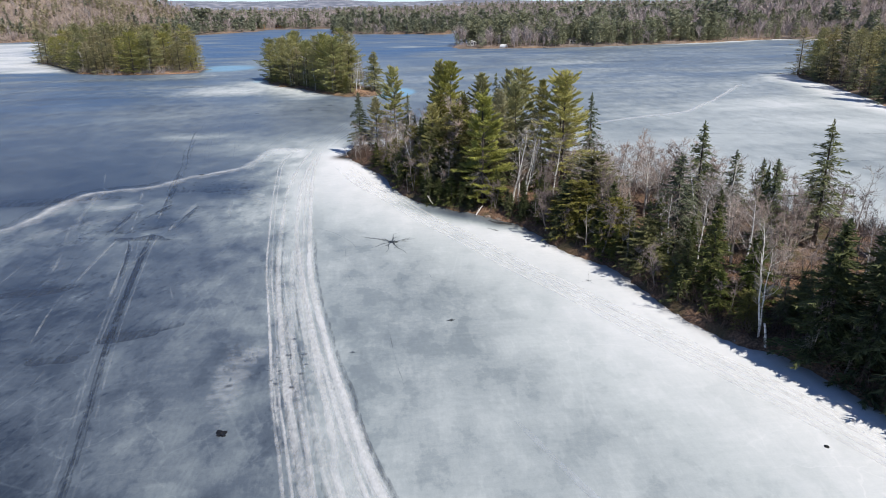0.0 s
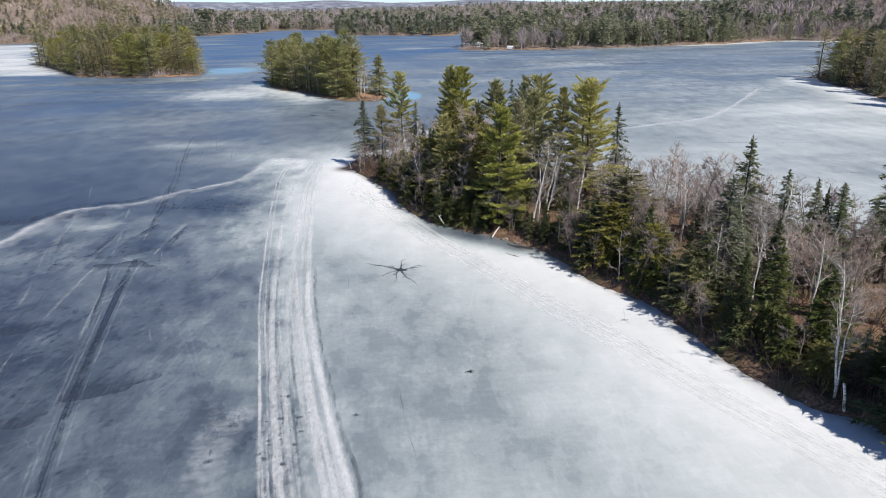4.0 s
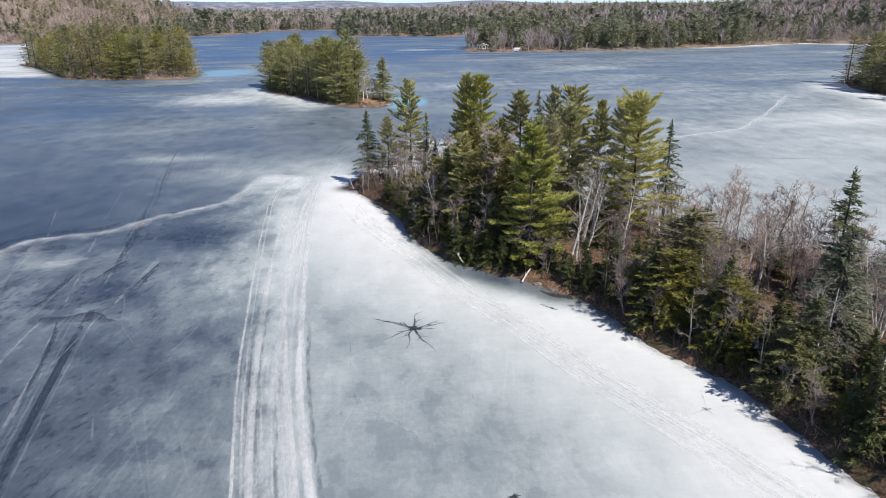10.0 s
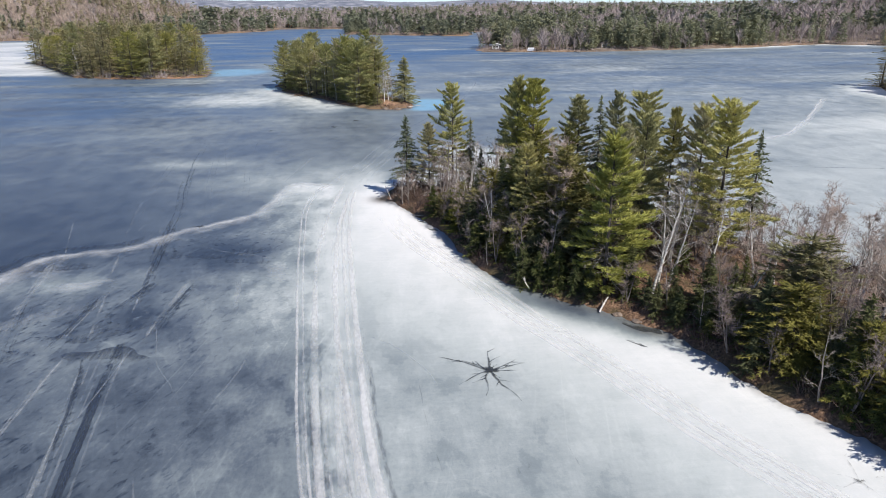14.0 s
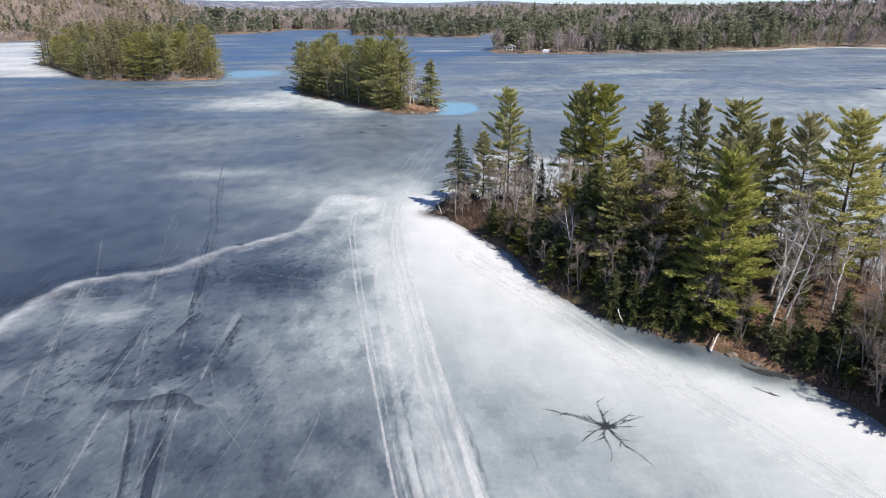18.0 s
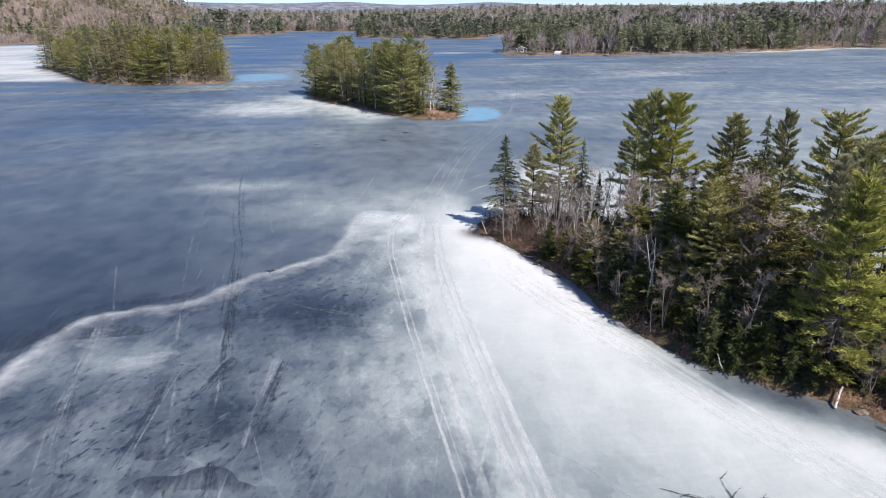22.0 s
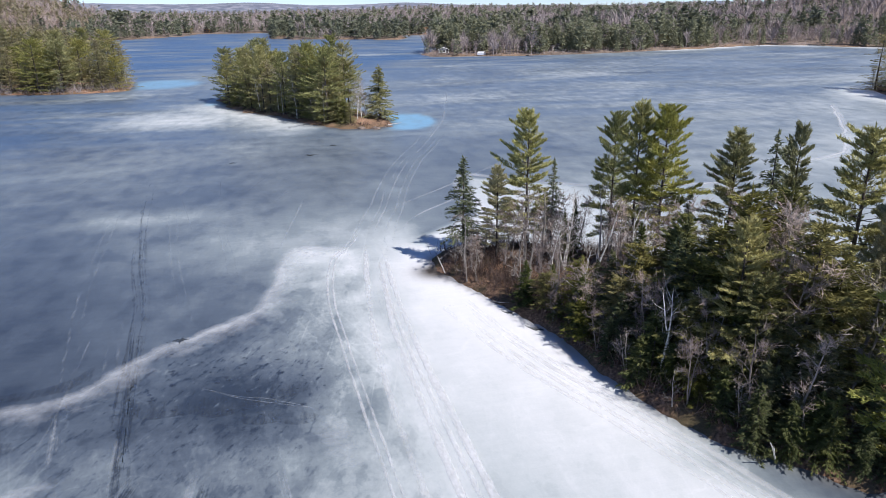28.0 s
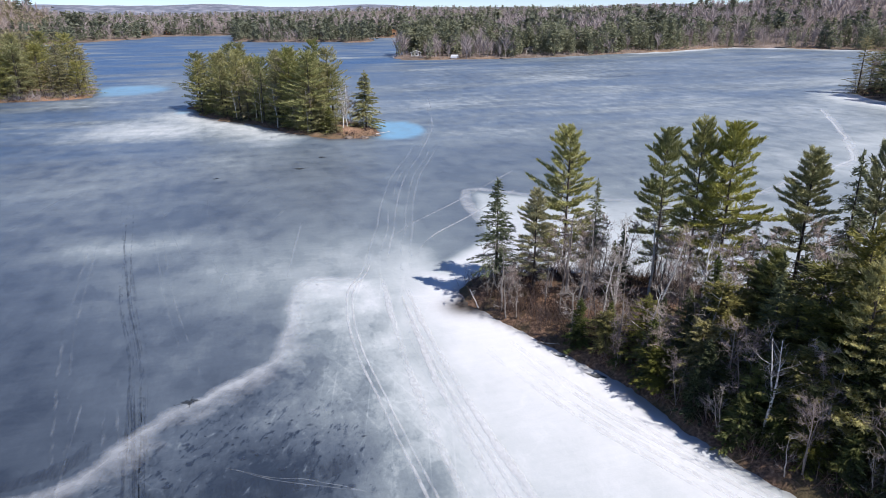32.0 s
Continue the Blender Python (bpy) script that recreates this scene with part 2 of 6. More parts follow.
# long straight scratches, in two crossing directions
for turn_, seed_, power_ in ((0.22, 3.0, 0.09), (-0.35, 51.0, 0.05), (0.6, 23.0, 0.04)):
    aim_ = node(t, "Mapping", Rotation=(0, 0, turn_))
    rub = node(t, "Mapping", Scale=(0.45, 0.022, 1), Location=(seed_, 0, 0))
    cut_ = node(t, "TexVoronoi", Scale=1.0)
    cut_.feature = "DISTANCE_TO_EDGE"
    t.links.new(co.outputs["Position"], aim_.inputs[0])
    t.links.new(aim_.outputs[0], rub.inputs[0])
    t.links.new(rub.outputs[0], cut_.inputs["Vector"])
    line_ = maths(t, "MULTIPLY_ADD", cut_.outputs["Distance"], -42.0, 1.0, True)
    line_ = maths(t, "MULTIPLY", line_, maths(t, "MULTIPLY_ADD", noise_at(t, 0.12, 4, (1, 0.5, 1), (seed_, 9, 0)), 5.0, -2.3, True))
    s = maths(t, "MULTIPLY_ADD", line_, maths(t, "MULTIPLY", maths(t, "SUBTRACT", attribute(t, "mottle"), 0.4, 0.0, True), 2.2 * power_), s, True)
slant = node(t, "Mapping", Rotation=(0, 0, 0.5))
skew = node(t, "Mapping", Scale=(2.0, 0.7, 1), Location=(17, 4, 0))
chip_noise = node(t, "TexNoise", Scale=1.1, Detail=6.0, Roughness=0.7)
t.links.new(co.outputs["Position"], slant.inputs[0])
t.links.new(slant.outputs[0], skew.inputs[0])
t.links.new(skew.outputs[0], chip_noise.inputs["Vector"])
chip = chip_noise.outputs["Fac"]
chips = maths(t, "MULTIPLY", maths(t, "SUBTRACT", maths(t, "MULTIPLY_ADD", chip, -7.0, 2.9, True), maths(t, "MULTIPLY_ADD", chip, 12.0, -6.6, True)), attribute(t, "pock"))
s = maths(t, "MULTIPLY_ADD", chips, 0.3, s, True)
c = ramp(t, s, (0.0, (0.035, 0.047, 0.066)), (0.2, (0.105, 0.13, 0.158)), (0.45, (0.245, 0.284, 0.297)), (0.7, (0.487, 0.526, 0.522)), (1.0, (0.8, 0.802, 0.8)))
# far wet ice: its reflection of the sky is put into the colour as blue
c = blend(t, maths(t, "MULTIPLY", attribute(t, "sky_blue"), maths(t, "MULTIPLY_ADD", noise_at(t, 0.03, 6, (0.45, 1.7, 1), (70, 3, 0), 0.62), 5.0, -1.95, True)), c, (0.07, 0.135, 0.245))
c = blend(t, maths(t, "MULTIPLY", attribute(t, "pool"), maths(t, "MULTIPLY_ADD", noise_at(t, 0.35, 5, (1, 0.6, 1), (8, 8, 0)), 1.4, 0.25, True)), c, (0.22, 0.42, 0.58))
c = blend(t, attribute(t, "mud"), c, (0.075, 0.06, 0.045))
t.links.new(c, b.inputs["Base Color"])
t.links.new(maths(t, "MULTIPLY_ADD", s, 0.42, 0.3), b.inputs["Roughness"])
b.inputs["Specular IOR Level"].default_value = 0.5
bump(t, b, maths(t, "MULTIPLY_ADD", chips, 0.8, maths(t, "MULTIPLY_ADD", fine, 0.7, maths(t, "MULTIPLY", speck, 0.3))), 0.25, 0.05)
ICE = m


def overlay(name, colour, rough, scale, low, high, alpha=1.0, spread=0.15, stretch=(1, 1, 1)):
    """A thin layer on the ice whose cover breaks up in grains."""
    m, t, b = material(name, rough)
    grain = noise_at(t, scale, 5, stretch, (5, 5, 0), 0.65)
    lo, hi = tuple(v * (1 - spread) for v in colour), tuple(min(1, v * (1 + spread)) for v in colour)
    t.links.new(ramp(t, noise_at(t, scale * 2.3, 4), (0.3, lo), (0.7, hi)), b.inputs["Base Color"])
    cover = attribute(t, "cover")
    k = maths(t, "ADD", cover, maths(t, "MULTIPLY_ADD", grain, 1.6, -1.3))
    a = maths(t, "MULTIPLY", maths(t, "SMOOTH_MIN", maths(t, "MAXIMUM", maths(t, "MULTIPLY_ADD", k, 1 / (high - low), -low / (high - low)), 0.0), 1.0, 0.1), alpha, 0.0, True)
    clear = node(t, "BsdfTransparent")
    mix = node(t, "MixShader")
    t.links.new(a, mix.inputs[0])
    t.links.new(clear.outputs[0], mix.inputs[1])
    t.links.new(b.outputs[0], mix.inputs[2])
    t.links.new(mix.outputs[0], t.nodes["Material Output"].inputs[0])
    return m


PACKED = overlay("packed_snow", (0.8, 0.803, 0.803), 0.7, 2.6, -0.1, 0.75, 0.68, 0.12, (1.3, 0.5, 1))
FAINT = overlay("faint_snow", (0.55, 0.595, 0.63), 0.7, 1.1, -0.4, 1.3, 0.75, 0.15, (1.5, 0.3, 1))
RIDGE = overlay("ridge_snow", (0.76, 0.785, 0.8), 0.7, 0.6, -0.4, 1.4, 0.75)
DARKICE = overlay("dark_wet_ice", (0.055, 0.07, 0.1), 0.35, 1.6, -0.2, 0.6, 0.72, 0.15, (1.5, 0.3, 1))
RUTSNOW = overlay("rut_snow", (0.76, 0.77, 0.775), 0.7, 1.9, -0.15, 0.95, 0.7, 0.1, (1.3, 0.55, 1))
SOFTSNOW = overlay("soft_track_snow", (0.82, 0.822, 0.82), 0.7, 0.5, -0.5, 0.9, 0.7, 0.15, (1.5, 0.3, 1))
# worn tracks: streaks of packed snow or wet ice that run along them


def streaked(name, lo, hi, alpha, rough, base, wide_scale=1.3, fine_scale=4.2, grain=0.7):
    m, t, b = material(name, rough)
    way = node(t, "CombineXYZ")
    t.links.new(attribute(t, "across"), way.inputs[0])
    t.links.new(attribute(t, "along"), way.inputs[1])

    def streaks(across, along, detail, shift):
        mp = node(t, "Mapping", Scale=(across, along, 1), Location=(shift, 0, 0))
        nz = node(t, "TexNoise", Scale=1.0, Detail=detail, Roughness=0.6)
        t.links.new(way.outputs[0], mp.inputs[0])
        t.links.new(mp.outputs[0], nz.inputs["Vector"])
        return nz.outputs["Fac"]

    k = maths(t, "MULTIPLY_ADD", streaks(wide_scale, 0.035, 2, 3), 1.5, maths(t, "MULTIPLY", streaks(fine_scale, 0.12, 5, 9), 1.3))
    k = maths(t, "ADD", k, maths(t, "MULTIPLY", noise_at(t, 2.4, 6, (1, 0.55, 1), (2, 2, 0), 0.72), grain))
    k = maths(t, "ADD", maths(t, "MULTIPLY_ADD", k, 2.2, base), attribute(t, "cover"))
    a = maths(t, "MULTIPLY", maths(t, "SMOOTH_MIN", maths(t, "MAXIMUM", k, 0.0), 1.0, 0.2), alpha, 0.0, True)
    a = maths(t, "MULTIPLY", a, ramp(t, attribute(t, "cover"), (0.0, (0, 0, 0)), (0.35, (1, 1, 1))))
    t.links.new(ramp(t, noise_at(t, 4.0, 4), (0.3, lo), (0.7, hi)), b.inputs["Base Color"])
    mix = node(t, "MixShader")
    t.links.new(a, mix.inputs[0])
    t.links.new(node(t, "BsdfTransparent").outputs[0], mix.inputs[1])
    t.links.new(b.outputs[0], mix.inputs[2])
    t.links.new(mix.outputs[0], t.nodes["Material Output"].inputs[0])
    return m


TRAILBED = streaked("beaten_trail", (0.62, 0.645, 0.65), (0.8, 0.815, 0.815), 0.52, 0.7, -4.7, 1.0, 3.0, 1.2)
WORNBED = streaked("worn_track", (0.38, 0.42, 0.455), (0.6, 0.64, 0.67), 0.56, 0.7, -4.85, 1.4, 4.6, 1.05)
GREYBED = streaked("grey_rut_lines", (0.44, 0.48, 0.51), (0.62, 0.655, 0.68), 0.5, 0.7, -4.5, 1.6, 5.0)
WETBED = streaked("wet_track", (0.03, 0.042, 0.066), (0.06, 0.078, 0.11), 0.8, 0.35, -4.7, 1.4, 4.4, 1.2)
PALE = overlay("pale_ice_film", (0.6, 0.64, 0.67), 0.6, 1.1, -0.15, 0.75, 0.5, 0.12, (0.8, 1.5, 1))
MELT = overlay("melt_water", (0.05, 0.056, 0.06), 0.3, 1.5, -0.35, 0.6, 0.85)

# ---- mesh helpers ----


def mesh_of(name, verts, faces, mat, smooth=False):
    """A mesh from an array of places and an array of triangles or quads."""
    verts, faces = np.asarray(verts, np.float32), np.asarray(faces, np.int32)
    me = bpy.data.meshes.new(name)
    n = faces.shape[1]
    me.vertices.add(len(verts))
    me.vertices.foreach_set("co", verts.ravel())
    me.loops.add(faces.size)
    me.loops.foreach_set("vertex_index", faces.ravel())
    me.polygons.add(len(faces))
    me.polygons.foreach_set("loop_start", np.arange(0, faces.size, n, dtype=np.int32))
    me.polygons.foreach_set("use_smooth", np.full(len(faces), smooth))
    me.update(calc_edges=True)
    me.materials.append(mat)
    return me


def values(me, name, data):
    me.attributes.new(name, "FLOAT", "POINT").data.foreach_set("value", np.asarray(data, np.float32).ravel())


def part(name, bm, mat, parent, label=""):
    """One mesh object from a bmesh (or a ready mesh) under a thing or a part."""
    if isinstance(bm, bmesh.types.BMesh):
        me = bpy.data.meshes.new(name)
        bm.to_mesh(me)
        bm.free()
        me.materials.append(mat)
    else:
        me = bm
    ob = new(name, me)
    ob.parent = parent
    return tagged(ob, label)


def grid_mesh(name, X, Y, Z, mat, smooth=True):
    r, k = X.shape
    i = np.arange(r * k).reshape(r, k)
    f = np.stack([i[:-1, :-1], i[:-1, 1:], i[1:, 1:], i[1:, :-1]], -1).reshape(-1, 4)
    return mesh_of(name, np.stack([X, Y, Z], -1).reshape(-1, 3), f, mat, smooth)


def inside_by(poly, X, Y):
    """Signed distance to a closed outline, positive inside."""
    P = np.array(poly, float)
    x, y = np.asarray(X, float), np.asarray(Y, float)
    best = np.full(x.shape, 1e18)
    odd = np.zeros(x.shape, bool)
    for (ax, ay), (bx, by) in zip(P, np.roll(P, -1, 0)):
        dx, dy = bx - ax, by - ay
        u = np.clip(((x - ax) * dx + (y - ay) * dy) / (dx * dx + dy * dy), 0, 1)
        best = np.minimum(best, (x - ax - u * dx) ** 2 + (y - ay - u * dy) ** 2)
        if ay != by:
            odd ^= ((ay > y) != (by > y)) & (x < (bx - ax) * (y - ay) / (by - ay) + ax)
    return np.where(odd, 1, -1) * np.sqrt(best)


def waves(X, Y, size, seed, octaves=4):
    """Soft rolling noise between about -1 and 1."""
    r = np.random.RandomState(seed)
    out = np.zeros(np.shape(X))
    amp, total = 1.0, 0.0
    for o in range(octaves):
        for _ in range(3):
            a, p = r.uniform(0, 6.283), r.uniform(0, 6.283)
            k = 6.283 / size * r.uniform(0.7, 1.4)
            out += amp * np.sin(X * k * math.cos(a) + Y * k * math.sin(a) + p)
        total += amp * 1.7
        amp, size = amp * 0.55, size * 0.5
    return out / total


def ease(a, b, x):
    u = np.clip((x - a) / (b - a), 0, 1)
    return u * u * (3 - 2 * u)


def curve_through(points, step):
    """A smooth line through the points, with places about step metres apart."""
    P = np.array(points, float)
    Q = np.vstack([2 * P[0] - P[1], P, 2 * P[-1] - P[-2]])
    out = []
    for i in range(1, len(Q) - 2):
        n = max(2, int(np.linalg.norm(Q[i + 1] - Q[i]) / step))
        u = np.linspace(0, 1, n, endpoint=False)[:, None]
        a, b_, c_, d = Q[i - 1], Q[i], Q[i + 1], Q[i + 2]
        out.append(0.5 * (2 * b_ + (c_ - a) * u + (2 * a - 5 * b_ + 4 * c_ - d) * u ** 2 + (3 * b_ - a - 3 * c_ + d) * u ** 3))
    return np.vstack(out + [P[-1:]])


# ---- the plan: outlines of land and lake ----
POINT = [(-1.6, 86.5), (1.6, 79.6), (3.8, 73.5), (4.7, 69), (6.2, 62), (8.9, 56), (12, 52.6), (15.4, 49.6), (19, 45.2), (20.6, 40), (21.8, 36),
         (24, 32.4), (25.3, 28.6), (25.8, 24.4), (26.9, 18.8), (28.6, 14.4), (31.2, 11.2), (33.2, 4), (37, -8), (46, -45), (110, -45), (80, 2),
         (66, 22), (55, 38), (48, 47.5), (41, 55.5), (36, 61.5), (31, 69), (25, 77), (18, 86), (8, 91.5), (1.5, 92), (-1.5, 90)]
ISLE = [(-33, 229), (-29, 213), (-25, 203), (-17.5, 195), (-10.5, 180.5), (-3, 170.5), (3, 168.8), (6.5, 172), (7.5, 178), (4, 190), (-3, 205), (-14, 225), (-25, 235)]
LEFT_ISLE = [(-160, 345), (-139, 315), (-122, 286), (-112, 270), (-97, 261), (-82, 257.5), (-69, 259), (-63, 265), (-66, 285), (-90, 330), (-130, 370), (-155, 370)]
LAKE = [(-520, 100), (-430, 400), (-335, 540), (-293, 590), (-277, 614), (-164, 700), (-114, 772), (-105, 850), (-30, 858), (-26, 665), (13, 643),
        (79, 606), (92, 640), (96, 700), (120, 700), (115, 560), (82, 470), (57, 405), (60, 389), (84, 382), (107, 379), (135, 378), (183, 390),
        (227, 402), (267, 420), (283, 421), (309, 399), (331, 363), (345, 290), (300, 235), (200, 216), (153, 201), (146, 187), (141, 162),
        (133, 137), (127, 121), (124, 100), (130, 60), (160, 0), (220, -250), (0, -420), (-420, -300)]


def point_height(X, Y):
    d = inside_by(POINT, X, Y) + 0.5 * waves(X, Y, 6, 3)
    return np.where(d < 0, np.maximum(d * 0.5, -0.7), 0.75 * (1 - np.exp(-np.maximum(d, 0) / 0.5)) + 1.2 * ease(1, 9, d)) + np.where(d > 0, 0.18, 0.02) * waves(X, Y, 3.5, 9)


def isle_height(poly, X, Y, top):
    d = inside_by(poly, X, Y) + 0.9 * waves(X, Y, 12, 5)
    return np.where(d < 0, np.maximum(d * 0.5, -0.7), 0.5 * (1 - np.exp(-np.maximum(d, 0) / 0.8)) + top * ease(1, 12, d)) + np.where(d > 0, 0.15, 0.02) * waves(X, Y, 5, 8)


def land_height(X, Y):
    d = -inside_by(LAKE, X, Y) + 1.5 * waves(X, Y, 30, 2)
    r = np.hypot(X, Y)
    rise = 1.0 * (1 - np.exp(-np.maximum(d, 0) / 3)) + (0.005 + 0.016 * ease(-100, 250, X - 0.1 * Y)) * np.maximum(d, 0) * np.exp(-np.maximum(d, 0) / 1500)
    hill = 74 * np.exp(-(((X + 440) / 165) ** 2 + ((Y - 770) / 190) ** 2)) + 20 * np.exp(-(((X + 330) / 120) ** 2 + ((Y - 900) / 150) ** 2))
    hill += 22 * np.exp(-(((X - 520) / 170) ** 2 + ((Y - 560) / 150) ** 2))
    far = 9 * ease(1200, 2600, r) * (1 + 0.9 * waves(X, Y, 1500, 4, 3))
    roll = 3.5 * ease(40, 300, d) * waves(X, Y, 330, 6)
    return np.where(d < 0, np.maximum(d * 0.3, -0.8), rise + (hill + far + roll) * ease(0, 120, d))


# ---- large structure: ground and ice ----


def spread(lo, hi, step, out_lo, out_hi, grow=1.09):
    a = list(np.arange(lo, hi + 1e-6, step))
    s = step
    while a[-1] < out_hi:
        s *= grow
        a.append(a[-1] + s)
    s = step
    while a[0] > out_lo:
        s *= grow
        a.insert(0, a[0] - s)
    return np.array(a)


ang = np.radians(np.concatenate([np.arange(-42, 60, 0.42), np.arange(62, 315, 3.0)]))
ang = np.append(ang, ang[0] + 2 * math.pi)
rad = 60 * 1.03 ** np.arange(0, 148)
A, Rr = np.meshgrid(ang, rad)
X, Y = Rr * np.sin(A), Rr * np.cos(A)
me = grid_mesh("ground", X, Y, land_height(X, Y) - 0.02, FARLAND)
values(me, "bank", ease(26, 5, -inside_by(LAKE, X, Y)))
ground = tagged(new("ground", me), "brown wooded land rising gently from the lake shore to far hills", "ground", kind="structure")
A = np.radians(np.arange(-180, 180.1, 0.5))
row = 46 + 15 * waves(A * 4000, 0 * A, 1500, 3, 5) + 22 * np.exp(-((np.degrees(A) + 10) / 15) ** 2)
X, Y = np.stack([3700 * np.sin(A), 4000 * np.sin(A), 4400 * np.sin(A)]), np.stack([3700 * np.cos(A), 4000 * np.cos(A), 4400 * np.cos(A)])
tagged(new("distant_hills", grid_mesh("distant_hills", X, Y, np.stack([0 * row, row * 0.8, row]), HILLS)), "wooded hills along the horizon with blue-grey haze in their colour", "hills", kind="structure")

gx, gy = np.meshgrid(spread(-6, 42, 0.55, -6, 112, 1.12), spread(-4, 95.5, 0.55, -48, 95, 1.12))
tagged(new("point_ground", grid_mesh("point_ground", gx, gy, point_height(gx, gy), LITTER)), "brown leaf litter and mossy soil of the wooded point", "ground", kind="structure")
gx, gy = np.meshgrid(np.arange(-40, 14, 0.8), np.arange(160, 244, 0.8))
tagged(new("island_ground", grid_mesh("island_ground", gx, gy, isle_height(ISLE, gx, gy, 1.2), RUST)), "rusty brown needle litter of the small island", "ground", kind="structure")
gx, gy = np.meshgrid(np.arange(-172, -52, 1.4), np.arange(248, 382, 1.4))
tagged(new("island_ground", grid_mesh("island_ground", gx, gy, isle_height(LEFT_ISLE, gx, gy, 1.6), RUST)), "brown brushy bank and soil of the larger island", "ground", kind="structure")

CRACK = [(-60, 50), (-48, 50.5), (-41, 52.5), (-39, 60), (-37.6, 67), (-35, 69.3), (-29.4, 70.7), (-25.9, 74.9), (-22.9, 77.6), (-18, 81.6), (-17.1, 85.8), (-14.5, 96.3), (-8.3, 94.5)]
TRAIL = [(-7.0, 100), (-8.2, 92), (-9, 80), (-9, 67), (-7.6, 49), (-6.4, 34), (-4.2, 19), (-2.6, 10), (-1.4, 4), (-0.4, 0), (4, -14)]


def gap_to(line, X, Y):
    best = np.full(np.shape(X), 1e18)
    P = np.array(line, float)
    for (ax, ay), (bx, by) in zip(P[:-1], P[1:]):
        dx, dy = bx - ax, by - ay
        u = np.clip(((X - ax) * dx + (Y - ay) * dy) / (dx * dx + dy * dy), 0, 1)
        best = np.minimum(best, (X - ax - u * dx) ** 2 + (Y - ay - u * dy) ** 2)
    return np.sqrt(best)


def spot(X, Y, x, y, rx, ry, turn=0.0):
    c_, s_ = math.cos(turn), math.sin(turn)
    u, v = (X - x) * c_ + (Y - y) * s_, -(X - x) * s_ + (Y - y) * c_
    return np.exp(-((u / rx) ** 2 + (v / ry) ** 2))


def snow_cover(X, Y):
    wob = waves(X, Y, 14, 21)
    big = waves(X, Y, 70, 22)
    shore = np.maximum(-inside_by(POINT, X, Y), 0)
    tx = np.interp(Y, [p[1] for p in TRAIL[::-1]], [p[0] for p in TRAIL[::-1]])
    right = ease(-1.8 - 3 * ease(60, 90, Y), 2.2 + 4 * ease(60, 90, Y), X - tx + 0.6 * wob)
    S = 0.2 + 0.05 * big + 0.04 * wob
    # the open lake beyond, paler in drifts
    far = ease(100, 180, Y)
    S = S + far * (0.18 + 0.13 * np.maximum(waves(X * 0.6, Y, 60, 23), 0))
    # the shelf between the crack and the trail
    shelf = ease(-1.2, 1.0, inside_by(CRACK + [(-8, 60), (0, -20), (-60, -20)], X, Y))
    S = S * (1 - shelf) + shelf * (0.13 + 0.08 * wob + 0.06 * big + 0.15 * ease(-22, -7, X) + 0.11 * ease(18, 48, Y) - 0.02 * ease(58, 66, Y) + 0.1 * ease(-24, -12, X) * ease(62, 80, Y) + 0.13 * ease(76, 98, Y))
    # white apron between trail and shore
    apron = np.clip(0.94 - 0.016 * shore - 0.0003 * shore ** 2, 0.58, 1) + 0.06 * ease(50, 78, Y)
    apron -= 0.10 * spot(X, Y, 6, 24, 9, 12) + 0.06 * spot(X, Y, -1, 40, 4, 10)
    axis = np.interp(Y, [-45, 0, 40, 60, 88, 96], [78, 58, 38, 26, 6, -1])
    near = right * ease(112, 82, Y + 0.25 * X + 2 * wob) * ease(2, -3, X - axis)
    S = S * (1 - near) + near * apron
    S += 0.12 * np.exp(-(gap_to(TRAIL, X, Y) / 2.2) ** 2) * ease(92, 78, Y)
    # behind the point
    back = ease(-12, 26, X - 0.2 * (Y - 93)) * ease(92, 108, Y + 0.6 * X) * ease(215, 120, Y)
    S = np.maximum(S, back * (0.40 + 0.12 * waves(X, Y, 40, 31) + 0.16 * ease(40, 110, X)))
    lee = ease(-1, 2, inside_by([(-1.5, 89), (-2, 97), (6, 104), (7.2, 112), (10.3, 124), (25.9, 114), (47.7, 111), (66, 119), (80, 90), (70, 20), (40, 50), (20, 80)], X, Y))
    S = np.maximum(S, lee * (0.76 - 0.14 * ease(10, 45, shore) - 0.16 * ease(12, 40, X)))
    S += 0.2 * spot(X, Y, -9, 100, 13, 11) + 0.12 * spot(X, Y, -4, 112, 9, 12) + 0.3 * spot(X, Y, -32, 111.5, 8, 3.6) + 0.14 * spot(X, Y, -22, 102, 14, 8)
    S += 0.15 * spot(X, Y, -31, 61, 5, 2.4, 0.3) + 0.1 * spot(X, Y, -36, 63, 3, 5) + 0.18 * spot(X, Y, -12, 56, 3.5, 9)
    S -= 0.3 * spot(X, Y, -18.5, 67.5, 6.5, 4.4) + 0.04 * spot(X, Y, -26, 66, 6, 6) + 0.16 * spot(X, Y, -24, 52, 5, 3) + 0.32 * spot(X, Y, -44, 66, 10, 4, 0.25)
    S -= 0.1 * spot(X, Y, -16, 22.5, 4, 2) + 0.13 * spot(X, Y, -28.5, 32.5, 5, 2.6) + 0.1 * spot(X, Y, -12, 40, 5, 6)
    S -= 0.62 * spot(X, Y, 12.2, 50.4, 7, 1.9, -0.75) + 0.3 * spot(X, Y, 17.0, 45.2, 2.4, 1.0, -0.75)
    S += 0.12 * spot(X, Y, -10, 12, 5, 8) + 0.1 * spot(X, Y, -20, 93, 9, 9) + 0.1 * spot(X, Y, -13, 26, 4, 6) + 0.04 * spot(X, Y, -7, 97, 7, 7)
    S -= 0.09 * spot(X, Y, -21.5, 19, 4, 5)
